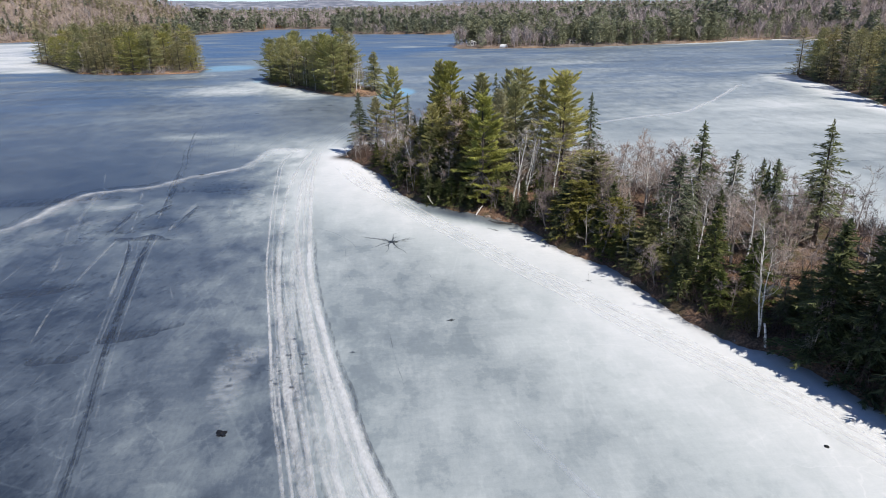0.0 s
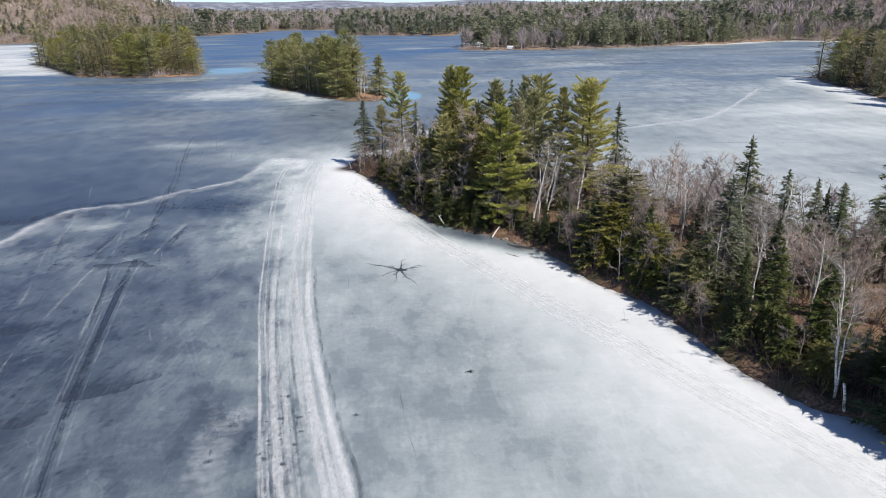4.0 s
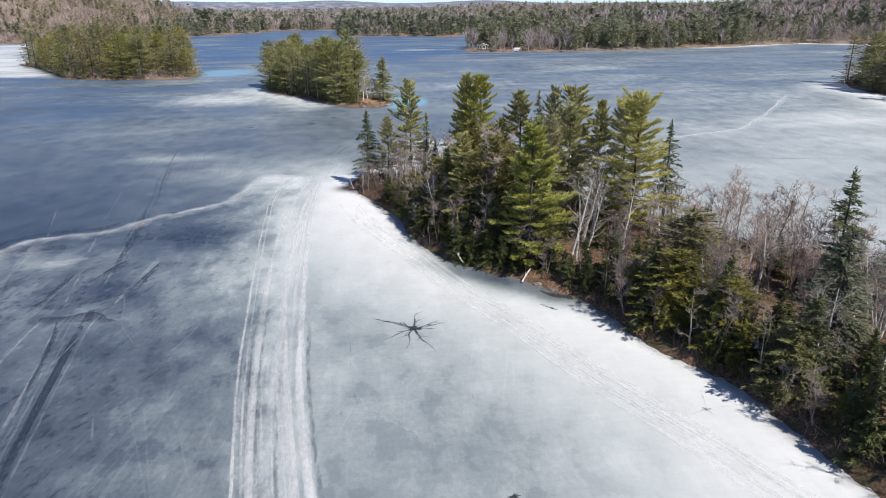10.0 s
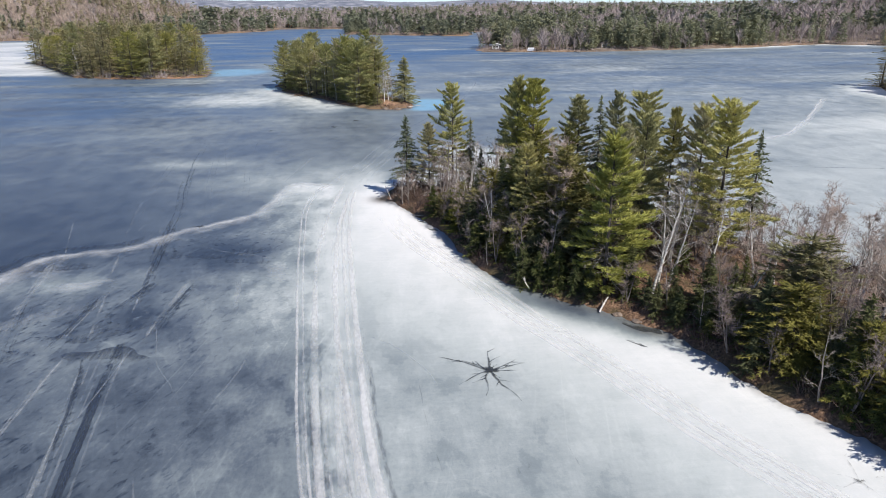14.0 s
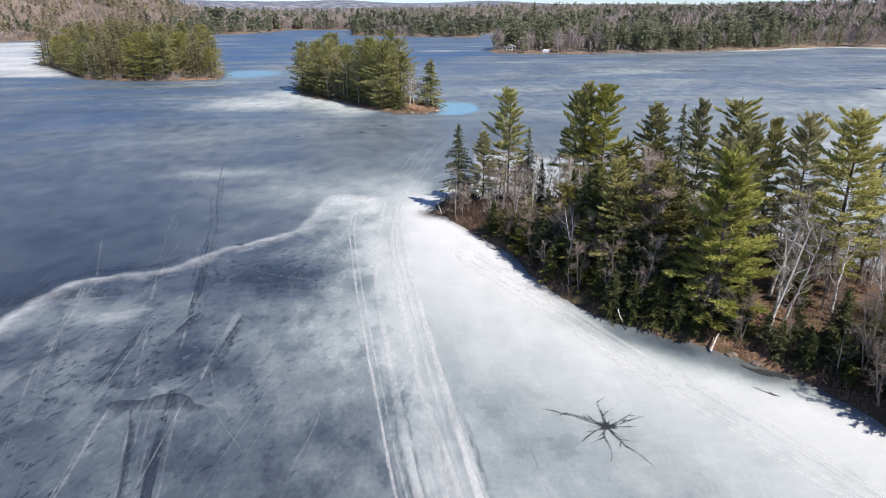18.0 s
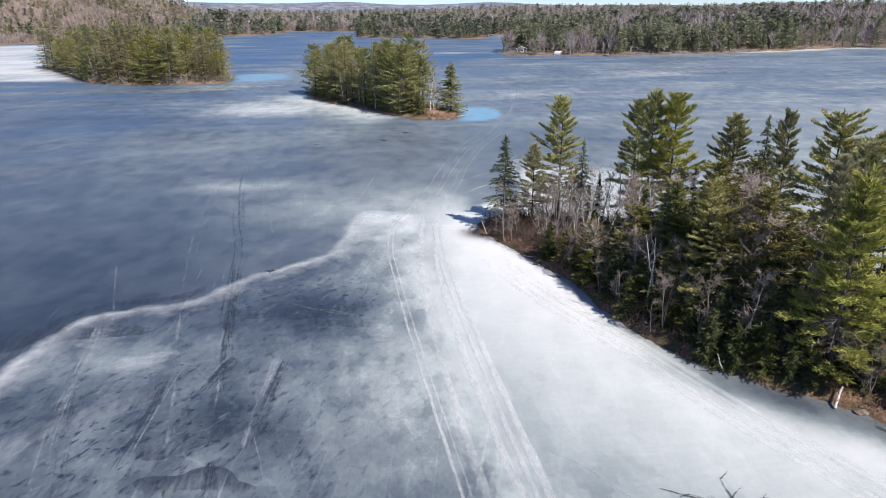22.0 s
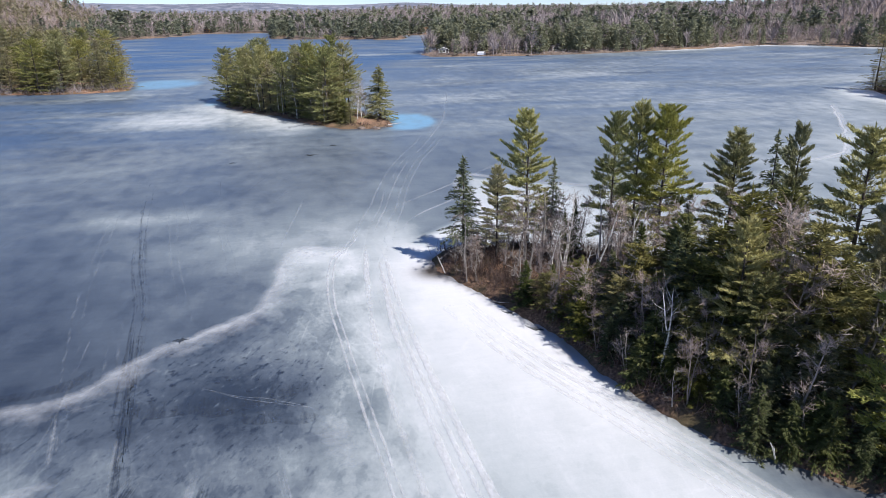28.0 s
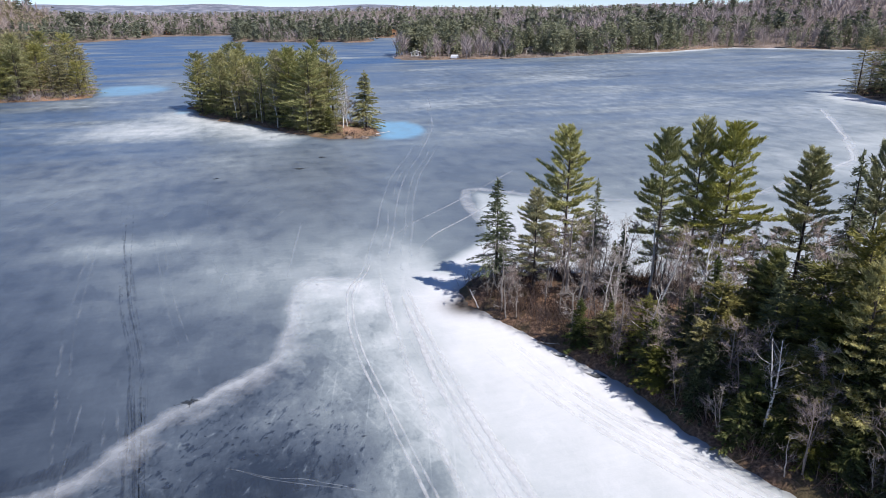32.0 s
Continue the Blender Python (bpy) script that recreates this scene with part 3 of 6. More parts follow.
    S += 0.06 * spot(X, Y, -21, 16, 8, 10) - 0.03 * spot(X, Y, -15, 52, 6, 8)
    S -= 0.13 * spot(X, Y, -80, 190, 42, 50) + 0.03 * spot(X, Y, -28, 46, 7, 5) + 0.07 * spot(X, Y, -21, 51, 6, 4) + 0.1 * spot(X, Y, -6, 17, 11, 8) - 0.06 * spot(X, Y, -14, 65, 4, 8)
    S -= 0.07 * spot(X, Y, -39, 75, 10, 8) + 0.05 * spot(X, Y, -33, 64, 6, 5) + 0.06 * spot(X, Y, -3, 9, 5, 9) + 0.1 * spot(X, Y, -44, 82, 16, 13) + 0.12 * spot(X, Y, -18, 5, 6, 8) + 0.06 * spot(X, Y, -33, 57, 9, 10) + 0.03 * spot(X, Y, -23, 38, 8, 8)
    S -= 0.27 * np.exp(-(shore / 1.5) ** 2) * ease(68, 58, Y) * ease(36, 46, Y)
    # aprons of the islands and the far shores
    isle = np.maximum(-inside_by(ISLE, X, Y), 0)
    S = np.maximum(S, 0.8 * np.exp(-(isle / 22) ** 1.4) * ease(8, -8, X - 0.25 * (Y - 170) + 8) * ease(238, 215, Y))
    S = np.maximum(S, 0.74 * spot(X, Y, -40, 194, 26, 22))
    S = S - 0.05 * ease(-40, -75, X) * ease(100, 140, Y) * ease(275, 240, Y)
    S = S - 0.07 * ease(230, 420, Y) * ease(120, 40, np.abs(X + 30))
    left = np.maximum(-inside_by(LEFT_ISLE, X, Y), 0)
    S = np.maximum(S, 0.85 * np.exp(-(left / 26) ** 1.5) * ease(-118, -150, X - 0.3 * (Y - 300)))
    S = np.maximum(S, 0.92 * ease(-14, 10, inside_by([(-108, 268), (-128, 277), (-160, 286), (-330, 330), (-460, 420), (-330, 560), (-245, 580), (-190, 430), (-125, 300)], X, Y) + 5 * wob) * (0.92 + 0.1 * big))
    S = np.maximum(S, 0.97 * spot(X, Y, -182, 312, 56, 38, 0.6))
    lake = inside_by(LAKE, X, Y)
    S = np.maximum(S, 0.95 * np.exp(-(np.maximum(lake, 0) / 15) ** 1.5) * ease(90, 120, X) * ease(230, 195, Y))
    S = np.maximum(S, 0.95 * np.exp(-(np.maximum(lake, 0) / 11) ** 1.5) * ease(160, 210, X) * ease(300, 360, Y))
    S = np.maximum(S, 0.55 * spot(X, Y, 30, 420, 22, 40) + 0.5 * spot(X, Y, 20, 600, 60, 26))
    S = S + 0.12 * ease(25, 95, X) * ease(260, 150, Y)
    return np.clip(S, 0.02, 1)


ix = spread(-58, 40, 0.68, -1100, 1100, 1.08)
iy = spread(-4, 122, 0.68, -700, 1000, 1.045)
X, Y = np.meshgrid(ix, iy)
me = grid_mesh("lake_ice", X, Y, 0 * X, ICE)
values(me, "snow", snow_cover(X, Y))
shelf = ease(-1.2, 1.0, inside_by(CRACK + [(-8, 60), (0, -20), (-60, -20)], X, Y))
values(me, "mottle", 0.38 + 0.16 * ease(-14, -20, X) * ease(74, 84, Y) + 0.5 * shelf + 0.3 * ease(120, 220, Y) + 0.2 * ease(10, 40, X) * ease(90, 110, Y) + 0.35 * np.exp(-(gap_to(TRAIL, X, Y) / 4) ** 2) + 0.2 * ease(-6, 0, X) * ease(95, 80, Y))
values(me, "pock", np.clip(spot(X, Y, -20, 70, 8, 5) + 0.8 * spot(X, Y, -27, 52, 10, 7) + 0.6 * spot(X, Y, -28, 30, 10, 9) + 0.3 * shelf * ease(-8, -16, X), 0, 1))
pool = np.maximum(ease(0.75, 1.05, 1.6 * spot(X, Y, 11, 178, 8.5, 15, -0.15)), 0.85 * ease(0.5, 1.0, 1.5 * spot(X, Y, -56, 281, 15, 17)))
pool = np.maximum(pool, 0.7 * ease(0.5, 1.0, 1.4 * spot(X, Y, -33, 224, 4, 9)))
values(me, "pool", pool)
values(me, "drift", 0.25 * ease(74, 100, Y) + 0.75 * ease(105, 190, Y))
# where wet ice takes the painted blue of the sky, mostly far out
values(me, "sky_blue", 0.8 * ease(250, 400, Y - 0.2 * X) * ease(150, 60, X) * ease(0.7, 0.45, snow_cover(X, Y)) + 0.3 * ease(-30, -70, X) * ease(75, 140, Y) + 0.4 * ease(120, 200, Y) * ease(0.75, 0.45, snow_cover(X, Y)))
edge = np.maximum(-inside_by(POINT, X, Y), 0)
edge2 = np.minimum(np.maximum(-inside_by(ISLE, X, Y), 0), np.maximum(-inside_by(LEFT_ISLE, X, Y), 0))
mud = 0.5 * np.exp(-(edge / (0.35 + 0.5 * (waves(X, Y, 9, 41) + 1) * 0.5)) ** 2) + 1.0 * spot(X, Y, -2.0, 86.6, 1.6, 1.8) + 0.75 * spot(X, Y, 17.6, 45.7, 1.6, 0.6, -0.8)
mud = np.maximum(mud, 0.8 * np.exp(-(edge2 / 1.3) ** 2))
values(me, "mud", np.clip(mud, 0, 1))
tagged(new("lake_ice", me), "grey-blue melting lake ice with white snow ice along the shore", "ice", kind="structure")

# ---- tree meshes ----


class Heap:
    """Collects triangles."""

    def __init__(self, seed):
        self.v, self.f, self.n, self.r = [], [], 0, np.random.RandomState(seed)

    def add(self, v, f):
        self.v.append(np.asarray(v, float)), self.f.append(np.asarray(f) + self.n)
        self.n += len(v)

    def tube(self, path, radii, sides=5):
        path = np.asarray(path, float)
        k = len(path)
        d = np.gradient(path, axis=0)
        d /= np.linalg.norm(d, axis=1)[:, None] + 1e-9
        ref = np.where(np.abs(d[:, 2:3]) > 0.9, [[1.0, 0, 0]], [[0, 0, 1.0]])
        u = np.cross(d, ref)
        u /= np.linalg.norm(u, axis=1)[:, None] + 1e-9
        w = np.cross(d, u)
        a = np.arange(sides) * 2 * math.pi / sides
        ring = path[:, None] + np.asarray(radii)[:, None, None] * (np.cos(a)[None, :, None] * u[:, None] + np.sin(a)[None, :, None] * w[:, None])
        i = np.arange(k * sides).reshape(k, sides)
        p, q, s, t_ = i[:-1], np.roll(i, -1, 1)[:-1], np.roll(i, -1, 1)[1:], i[1:]
        f = np.concatenate([np.stack([p, q, s], -1).reshape(-1, 3), np.stack([p, s, t_], -1).reshape(-1, 3)])
        self.add(ring.reshape(-1, 3), f)

    def sprays(self, at, way, length, width):
        """Pointed needle sprays, one triangle each."""
        at, way = np.asarray(at, float), np.asarray(way, float)
        n = len(at)
        way = way / (np.linalg.norm(way, axis=1)[:, None] + 1e-9)
        side = np.cross(way, self.r.normal(size=(n, 3)) * [1, 1, 0.5] + [0.25, -0.3, 1.1])
        side /= np.linalg.norm(side, axis=1)[:, None] + 1e-9
        L, W = np.broadcast_to(length, n)[:, None], np.broadcast_to(width, n)[:, None]
        base = at - way * L * 0.3
        v = np.stack([base - side * W * 0.5, base + side * W * 0.5, at + way * L * 0.7], 1).reshape(-1, 3)
        self.add(v, np.arange(3 * n).reshape(n, 3))

    def mesh(self, name, mat, smooth=False):
        return mesh_of(name, np.concatenate(self.v), np.concatenate(self.f), mat, smooth)


def bent(r, start, way, length, steps, sag, wander=0.08):
    u = np.linspace(0, 1, steps)[:, None]
    p = np.asarray(start) + np.asarray(way) * length * u
    p = p + np.array([0, 0, 1.0]) * (sag * length * u ** 2) + np.cumsum(r.normal(0, wander * length / steps, (steps, 3)), 0)
    p[0] = start
    return p


def trunk_path(r, h, lean=0.02, steps=9):
    p = np.zeros((steps, 3))
    p[:, 2] = np.linspace(-0.4, h, steps)
    w = np.cumsum(r.normal(0, lean, (steps, 2)), 0) * h / steps
    p[:, :2] = w - w[0]
    return p


def at_height(path, z):
    return np.array([np.interp(z, path[:, 2], path[:, i]) for i in (0, 1)] + [z])


def dead_limbs(seed, path, h, lo, hi, n, reach):
    """Grey drooping dead branches with fine twigs on the lower trunk."""
    g = Heap(seed + 900)
    r = g.r
    for _ in range(n):
        u = r.uniform(lo, hi)
        az, ln = r.uniform(0, 6.283), reach * r.uniform(0.45, 1.1) * (1.15 - 0.5 * u)
        way = np.array([math.cos(az), math.sin(az), r.uniform(-0.45, 0.1)])
        limb = bent(r, at_height(path, h * u), way, ln, 4, -0.22, 0.12)
        g.tube(limb[[0, 2, 3]], [0.02, 0.013, 0.005], 3)
        k = 16
        q = r.uniform(0.2, 1.0, k)
        st = np.stack([np.interp(q, np.linspace(0, 1, 4), limb[:, i]) for i in range(3)], 1)
        d = way[None] * 0.6 + r.normal(0, 0.55, (k, 3)) + [0, 0, -0.35]
        g.sprays(st, d, 0.6 * r.uniform(0.5, 1.2, k), 0.026)
    return g.mesh("dead_wood", GREYWOOD)


def white_pine(seed, h, mat, rich=1.0, bare=0.28, wide=0.2, size=1.0, power=0.72):
    """Whorls of limbs that sweep up at the tip and carry feathered plumes of needles."""
    wood, leaf = Heap(seed), Heap(seed + 500)
    r = wood.r
    near = rich > 0.8
    path = trunk_path(r, h, 0.012)
    wood.tube(path, np.linspace(0.012 * h + 0.03, 0.02, len(path)), 7)
    up = np.array([0, 0, 1.0])
    z = h * bare
    side, lop = r.uniform(0, 6.28), r.uniform(0, 6.28)
    while z < h * 0.975:
        v = max(0.0, (z / h - bare) / (1 - bare))
        n = r.randint(4, 7)
        full = h * (0.82 if near else 1.0) * wide * (1 - v) ** (power * 0.88 if near else power) * (0.55 + 0.45 * min(1, v / 0.22)) + 0.3
        full *= r.uniform(0.78, 1.12)
        for k in range(n):
            if r.rand() < (0.24 if near else 0.2):
                continue
            az = side + k * 6.283 / n + r.normal(0, 0.25)
            ln = full * (r.uniform(0.5, 1.05) if r.rand() < 0.85 else r.uniform(1.05, 1.3)) * (1 + 0.2 * math.cos(az - lop))
            pitch = 0.0 + 0.62 * v ** 1.6 + r.normal(0, 0.09)
            way = np.array([math.cos(az) * math.cos(pitch), math.sin(az) * math.cos(pitch), math.sin(pitch)])
            limb = bent(r, at_height(path, z + r.normal(0, 0.12)), way, ln, 5, 0.17 - 0.14 * (1 - v), 0.07)
            if near:
                wood.tube(limb[[0, 2, 4]], [0.011 * ln + 0.014, 0.012, 0.006], 3)
            cross = np.array([-math.sin(az), math.cos(az), 0])
            nb = int(ln * (4.6 if near else 1.9)) + 3
            q = np.linspace(0.3 if near else 0.25, 1.0, nb) + r.normal(0, 0.04, nb)
            st = np.stack([np.interp(q, np.linspace(0, 1, 5), limb[:, i]) for i in range(3)], 1)
            sgn = np.where(np.arange(nb) % 2, 1, -1) * r.uniform(0.4, 1.0, nb) * np.where(q > 0.96, 0.15, 1)
            bd = way[None] * 0.8 + cross[None] * sgn[:, None] * 0.8 + up * 0.22
            bl = ln * 0.34 * (1.12 - q) + 0.34 * size ** 0.5
            m_ = max(3, int(11 * rich))
            u = r.uniform(0.0, 1.0, (nb, m_))
            p = (st[:, None] + bd[:, None] * (u * bl[:, None])[..., None]).reshape(-1, 3) + r.normal(0, 0.05, (nb * m_, 3))
            d = np.repeat(bd, m_, 0) + r.normal(0, 0.42, (nb * m_, 3)) + up * 0.3
            leaf.sprays(p, d, 0.38 * size * r.uniform(0.7, 1.3, len(p)), 0.095 * size)
        side += r.uniform(0.4, 1.2)
        z += r.uniform(0.42, 0.8) * (0.42 + 0.58 * (1 - v)) * (0.6 + 0.4 * h / 15) * (0.93 if near else 1.2)
    top = at_height(path, h * 0.975)
    leaf.sprays(top + r.normal(0, 0.09, (36, 3)) * [1, 1, 3.0], r.normal(0, 0.4, (36, 3)) + [0, 0, 1.0], 0.42 * size, 0.1 * size)
    out = wood.mesh("trunk", BARK, True), leaf.mesh("crown", mat)
    return out + (dead_limbs(seed, path, h, 0.1, bare + 0.26, int(34 + 70 * bare), 2.1),) if near else out


def spire(seed, h, mat, wide=0.16, bare=0.06, droop=-0.18, rich=1.0, ragged=0.25, size=1.0, power=0.9, tier=1.0, dead=0):
    """A narrow cone of close drooping boughs: spruce, fir or cedar."""
    wood, leaf = Heap(seed), Heap(seed + 500)
    r = wood.r
    path = trunk_path(r, h, 0.008)
    wood.tube(path, np.linspace(0.012 * h + 0.03, 0.012, len(path)), 6)
    z = h * bare
    while z < h * 0.97:
        u = z / h
        full = h * wide * (1 - u) ** power + 0.12
        n = r.randint(4, 7)
        for k in range(n):
            az = r.uniform(0, 6.283)
            ln = full * r.uniform(1 - 2 * ragged, 1 + ragged)
            if ln < 0.08:
                continue
            pitch = -0.12 + 0.55 * u ** 2 + r.normal(0, 0.1)
            way = np.array([math.cos(az) * math.cos(pitch), math.sin(az) * math.cos(pitch), math.sin(pitch)])
            limb = bent(r, at_height(path, z + r.normal(0, 0.08)), way, ln, 4, droop, 0.05)
            if ln > 1.0 and tier < 1.5:
                wood.tube(limb[[0, 1, 3]], [0.01 * ln + 0.01, 0.01, 0.004], 3)
            m_ = max(5, int(ln * 21 * rich))
            q = r.uniform(0.12, 1.05, m_)
            c = np.stack([np.interp(q, np.linspace(0, 1, 4), limb[:, i]) for i in range(3)], 1)
            cross = np.array([-math.sin(az), math.cos(az), 0])
            off = r.uniform(-1, 1, m_)
            c += cross[None] * (off * ln * 0.3 * (1.1 - q))[:, None]
            c[:, 2] += r.normal(-0.02, 0.06, m_)
            d = way[None] * 0.8 + cross[None] * off[:, None] * 0.8 + r.normal(0, 0.28, (m_, 3)) + [0, 0, droop * 0.8]
            leaf.sprays(c, d, size * (0.26 + 0.13 * r.rand(m_)) * (0.75 + 0.25 * min(1, ln)), 0.105 * size)
        z += (0.16 + 0.16 * (1 - u)) * (0.6 + 0.4 * h / 11) * tier
    leaf.sprays(at_height(path, h * 0.985) + r.normal(0, 0.05, (14, 3)) * [1, 1, 3], r.normal(0, 0.2, (14, 3)) + [0, 0, 1], 0.3 * size, 0.09 * size)
    out = wood.mesh("trunk", BARK, True), leaf.mesh("crown", mat)
    return out + (dead_limbs(seed, path, h, 0.06, max(bare, 0.1) + 0.3, dead, h * wide * 0.8),) if dead else out


def bare_tree(seed, h, mat, twig_mat, stems=1, lean=0.05, twigs=1.0, low=0.3, spread_=0.55):
    """A leafless tree: stems with forking limbs, and fine twigs as the crown."""
    wood, leaf = Heap(seed), Heap(seed + 500)
    r = wood.r
    for s_ in range(stems):
        hs = h * (1 if s_ == 0 else r.uniform(0.65, 0.95))
        tilt = r.normal(0, lean if stems == 1 else 0.1, 2)
        path = trunk_path(r, hs, 0.06)
        path[:, :2] += (path[:, 2:3].clip(0)) * tilt
        wood.tube(path, np.linspace(0.0105 * hs + 0.03, 0.014, len(path)) * (1 if stems == 1 else 0.85), 6)
        for _ in range(int(11 * twigs) + 3):
            u = r.uniform(low, 0.95)
            az = r.uniform(0, 6.283)
            ln = hs * r.uniform(0.12, 0.3) * (1.15 - u * 0.6)
            way = np.array([math.cos(az) * spread_, math.sin(az) * spread_, r.uniform(0.35, 0.9)])
            way /= np.linalg.norm(way)
            limb = bent(r, at_height(path, hs * u), way, ln, 5, 0.05, 0.25)
            wood.tube(limb[[0, 2, 4]], np.linspace(0.012 * ln + 0.008, 0.005, 3), 3)
            for _k in range(int(5 * twigs) + 1):
                q = r.uniform(0.25, 1)
                st = np.array([np.interp(q, np.linspace(0, 1, 5), limb[:, i]) for i in range(3)])
                w2 = way * 0.6 + r.normal(0, 0.5, 3) + [0, 0, 0.25]
                w2 /= np.linalg.norm(w2)
                sub = bent(r, st, w2, ln * r.uniform(0.3, 0.6), 3, 0.03, 0.3)
                leaf.tube(sub[[0, 2]], [0.01, 0.004], 3)
                m_ = 2
                p = np.repeat(sub[1:], m_, 0)
                leaf.sprays(p, np.tile(w2, (2 * m_, 1)) + r.normal(0, 0.6, (2 * m_, 3)), 0.7 * r.uniform(0.6, 1.3, 2 * m_), 0.026)
    return wood.mesh("trunk", mat, True), leaf.mesh("crown", twig_mat)


KINDS = {}


def kind(name, label, category, makers):
    KINDS[name] = (label, category, makers)


kind("white_pine", "tall white pine with upswept boughs", "pine tree", [white_pine(10 + i, 15, (PINE, PALEPINE, PINE, PALEPINE, PALEPINE)[i], 1.2, (0.16, 0.12, 0.2, 0.16, 0.24)[i], (0.34, 0.28, 0.35, 0.27, 0.32)[i], 1.0, (0.68, 0.8, 0.64, 0.85, 0.68)[i]) for i in range(5)])
kind("full_pine", "broad bright white pine", "pine tree", [white_pine(20 + i, 14, PINE, 1.3, 0.05, (0.29, 0.26)[i], 1.05, 0.8) for i in range(2)])
kind("spruce", "narrow dark green spruce", "spruce tree", [spire(31 + i, 11, SPRUCE, (0.22, 0.24, 0.205)[i], (0.1, 0.2, 0.06)[i], -0.2, 0.95, 0.26, dead=36) for i in range(3)])
kind("thin_spruce", "thin sparse grey-green spruce", "spruce tree", [spire(40 + i, 11, SPRUCE, 0.22, 0.34, -0.25, 0.8, 0.32, dead=64) for i in range(2)])
kind("fir", "dense dark green balsam fir", "fir tree", [spire(50 + i, 8, FIR, (0.22, 0.25, 0.2)[i], 0.02, -0.08, 1.2, 0.26) for i in range(3)])
kind("young_fir", "young dark green fir", "fir tree", [spire(55 + i, 5, FIR, (0.26, 0.3, 0.24)[i], 0.01, -0.06, 0.68, 0.32, 1.3) for i in range(3)])
kind("cedar", "bushy olive-green cedar with ragged fronds", "cedar tree", [spire(60 + i, 12, CEDAR, (0.25, 0.29, 0.23)[i], 0.05, 0.06, 0.95, 0.42, 1.25, 0.42, 1.15) for i in range(3)])
kind("birch", "leafless white-trunked paper birch", "birch tree", [bare_tree(70 + i, 10, BIRCH, GREYWOOD, (1, 2, 3, 1)[i], 0.08, 1.0) for i in range(4)])
kind("bare_tree", "leafless grey-brown tree with fine twigs", "bare tree", [bare_tree(80 + i, 8, DIMWOOD, TWIG, (1, 2, 2)[i], 0.06, 1.0, 0.25) for i in range(3)])
kind("pale_tree", "leafless pinkish-grey tree with fine twigs", "bare tree", [bare_tree(100 + i, 8, GREYWOOD, PINKTWIG, (1, 2, 2)[i], 0.07, 1.4, 0.3, 0.7) for i in range(3)])
kind("leaning_birch", "leaning bare grey-white birch with thin limbs", "birch tree", [bare_tree(95 + i, 8, BIRCH, GREYWOOD, 1, 0.16, 0.6, 0.35) for i in range(3)])
kind("dead_tree", "dead grey tree with bare broken branches", "dead tree", [bare_tree(90 + i, 7, GREYWOOD, GREYWOOD, 1 + i, 0.14, 0.6, 0.15, 0.95) for i in range(2)])
BASE = {"white_pine": 15, "full_pine": 14, "spruce": 11, "thin_spruce": 11, "fir": 8, "young_fir": 5, "cedar": 12, "birch": 10, "bare_tree": 8, "dead_tree": 7, "leaning_birch": 8, "pale_tree": 8}
shuffle = np.random.RandomState(77)


def plant(name, x, y, z, top, group, where="", fat=1.0, which=None, turn=None):
    """A tree of that kind whose tip stands at height top."""
    label, category, makers = KINDS[name]
    i = shuffle.randint(len(makers)) if which is None else which
    tall = (top - z) / BASE[name]
    ob = new(name)
    w = tall ** 0.7 * fat * shuffle.uniform(0.92, 1.08)
    ob.matrix_world = Matrix.LocRotScale((x, y, z), Euler((0, 0, shuffle.uniform(0, 6.28) if turn is None else turn)), (w, w, tall))
    for pn, me in zip(("trunk", "crown", "dead_wood"), makers[i]):
        part(pn, me, None, ob)
    return tagged(ob, (label + " " + where).strip(), category, group)


def on_point(name, x, y, top, where="on the wooded point", fat=1.0, which=None, turn=None):
    z = float(point_height(np.array(x, float), np.array(y, float))) - 0.05
    return plant(name, x, y, z, top, "trees on the wooded point", where, fat, which, turn)


# ---- the wooded point: its tallest trees ----
TIP = "at the tip of the point"
on_point("spruce", 1.3, 87.4, 10.7, TIP, 1.1, 1)
on_point("white_pine", 4.1, 85.8, 10.0, TIP, 0.8, 1)
on_point("white_pine", 7.3, 86.7, 14.6, TIP, 0.95, 0)
on_point("thin_spruce", 9.4, 85.5, 10.5, TIP, 0.8)
on_point("dead_tree", 6.2, 83.6, 8.2, "", 1.5)
for x_, y_, top_ in ((5.4, 85.2, 6.8), (8.3, 84.8, 7.4), (3.0, 86.4, 5.2), (6.8, 82.2, 5.4), (11.4, 83.8, 7.2), (2.2, 84.6, 3.8), (9.6, 86.6, 6.4), (13.2, 81.0, 6.8)):
    on_point("pale_tree", x_, y_, top_, TIP, 1.0)
on_point("fir", 10.3, 82.3, 7.4, "", 0.75)
on_point("fir", 8.9, 81.2, 6.5, "", 0.8)
on_point("white_pine", 14.6, 84.0, 14.3, "", 0.8, 2)
on_point("white_pine", 14.1, 78.7, 16.0, "", 0.7, 4)
on_point("white_pine", 15.6, 77.2, 15.7, "", 0.85, 2)
on_point("thin_spruce", 17.5, 76.0, 9.6)
on_point("white_pine", 20.1, 74.4, 14.4, "", 0.95, 1)
on_point("thin_spruce", 21.8, 72.0, 14.7)
on_point("white_pine", 23.8, 71.9, 14.9, "", 0.75, 3)
on_point("white_pine", 24.3, 65.9, 15.6, "", 1.05, 0)
on_point("white_pine", 26.8, 64.4, 14.2, "", 0.85, 3)
on_point("white_pine", 29.2, 62.9, 14.7, "", 0.9, 4)
on_point("white_pine", 26.9, 54.0, 16.2, "", 1.1, 0)
on_point("thin_spruce", 31.2, 56.2, 13.4, "", 1.05)
on_point("full_pine", 16.3, 52.0, 14.2, "at the water's edge", 1.05, 0)
on_point("cedar", 12.3, 61.8, 13.4, "near the shore", 1.0, 0)
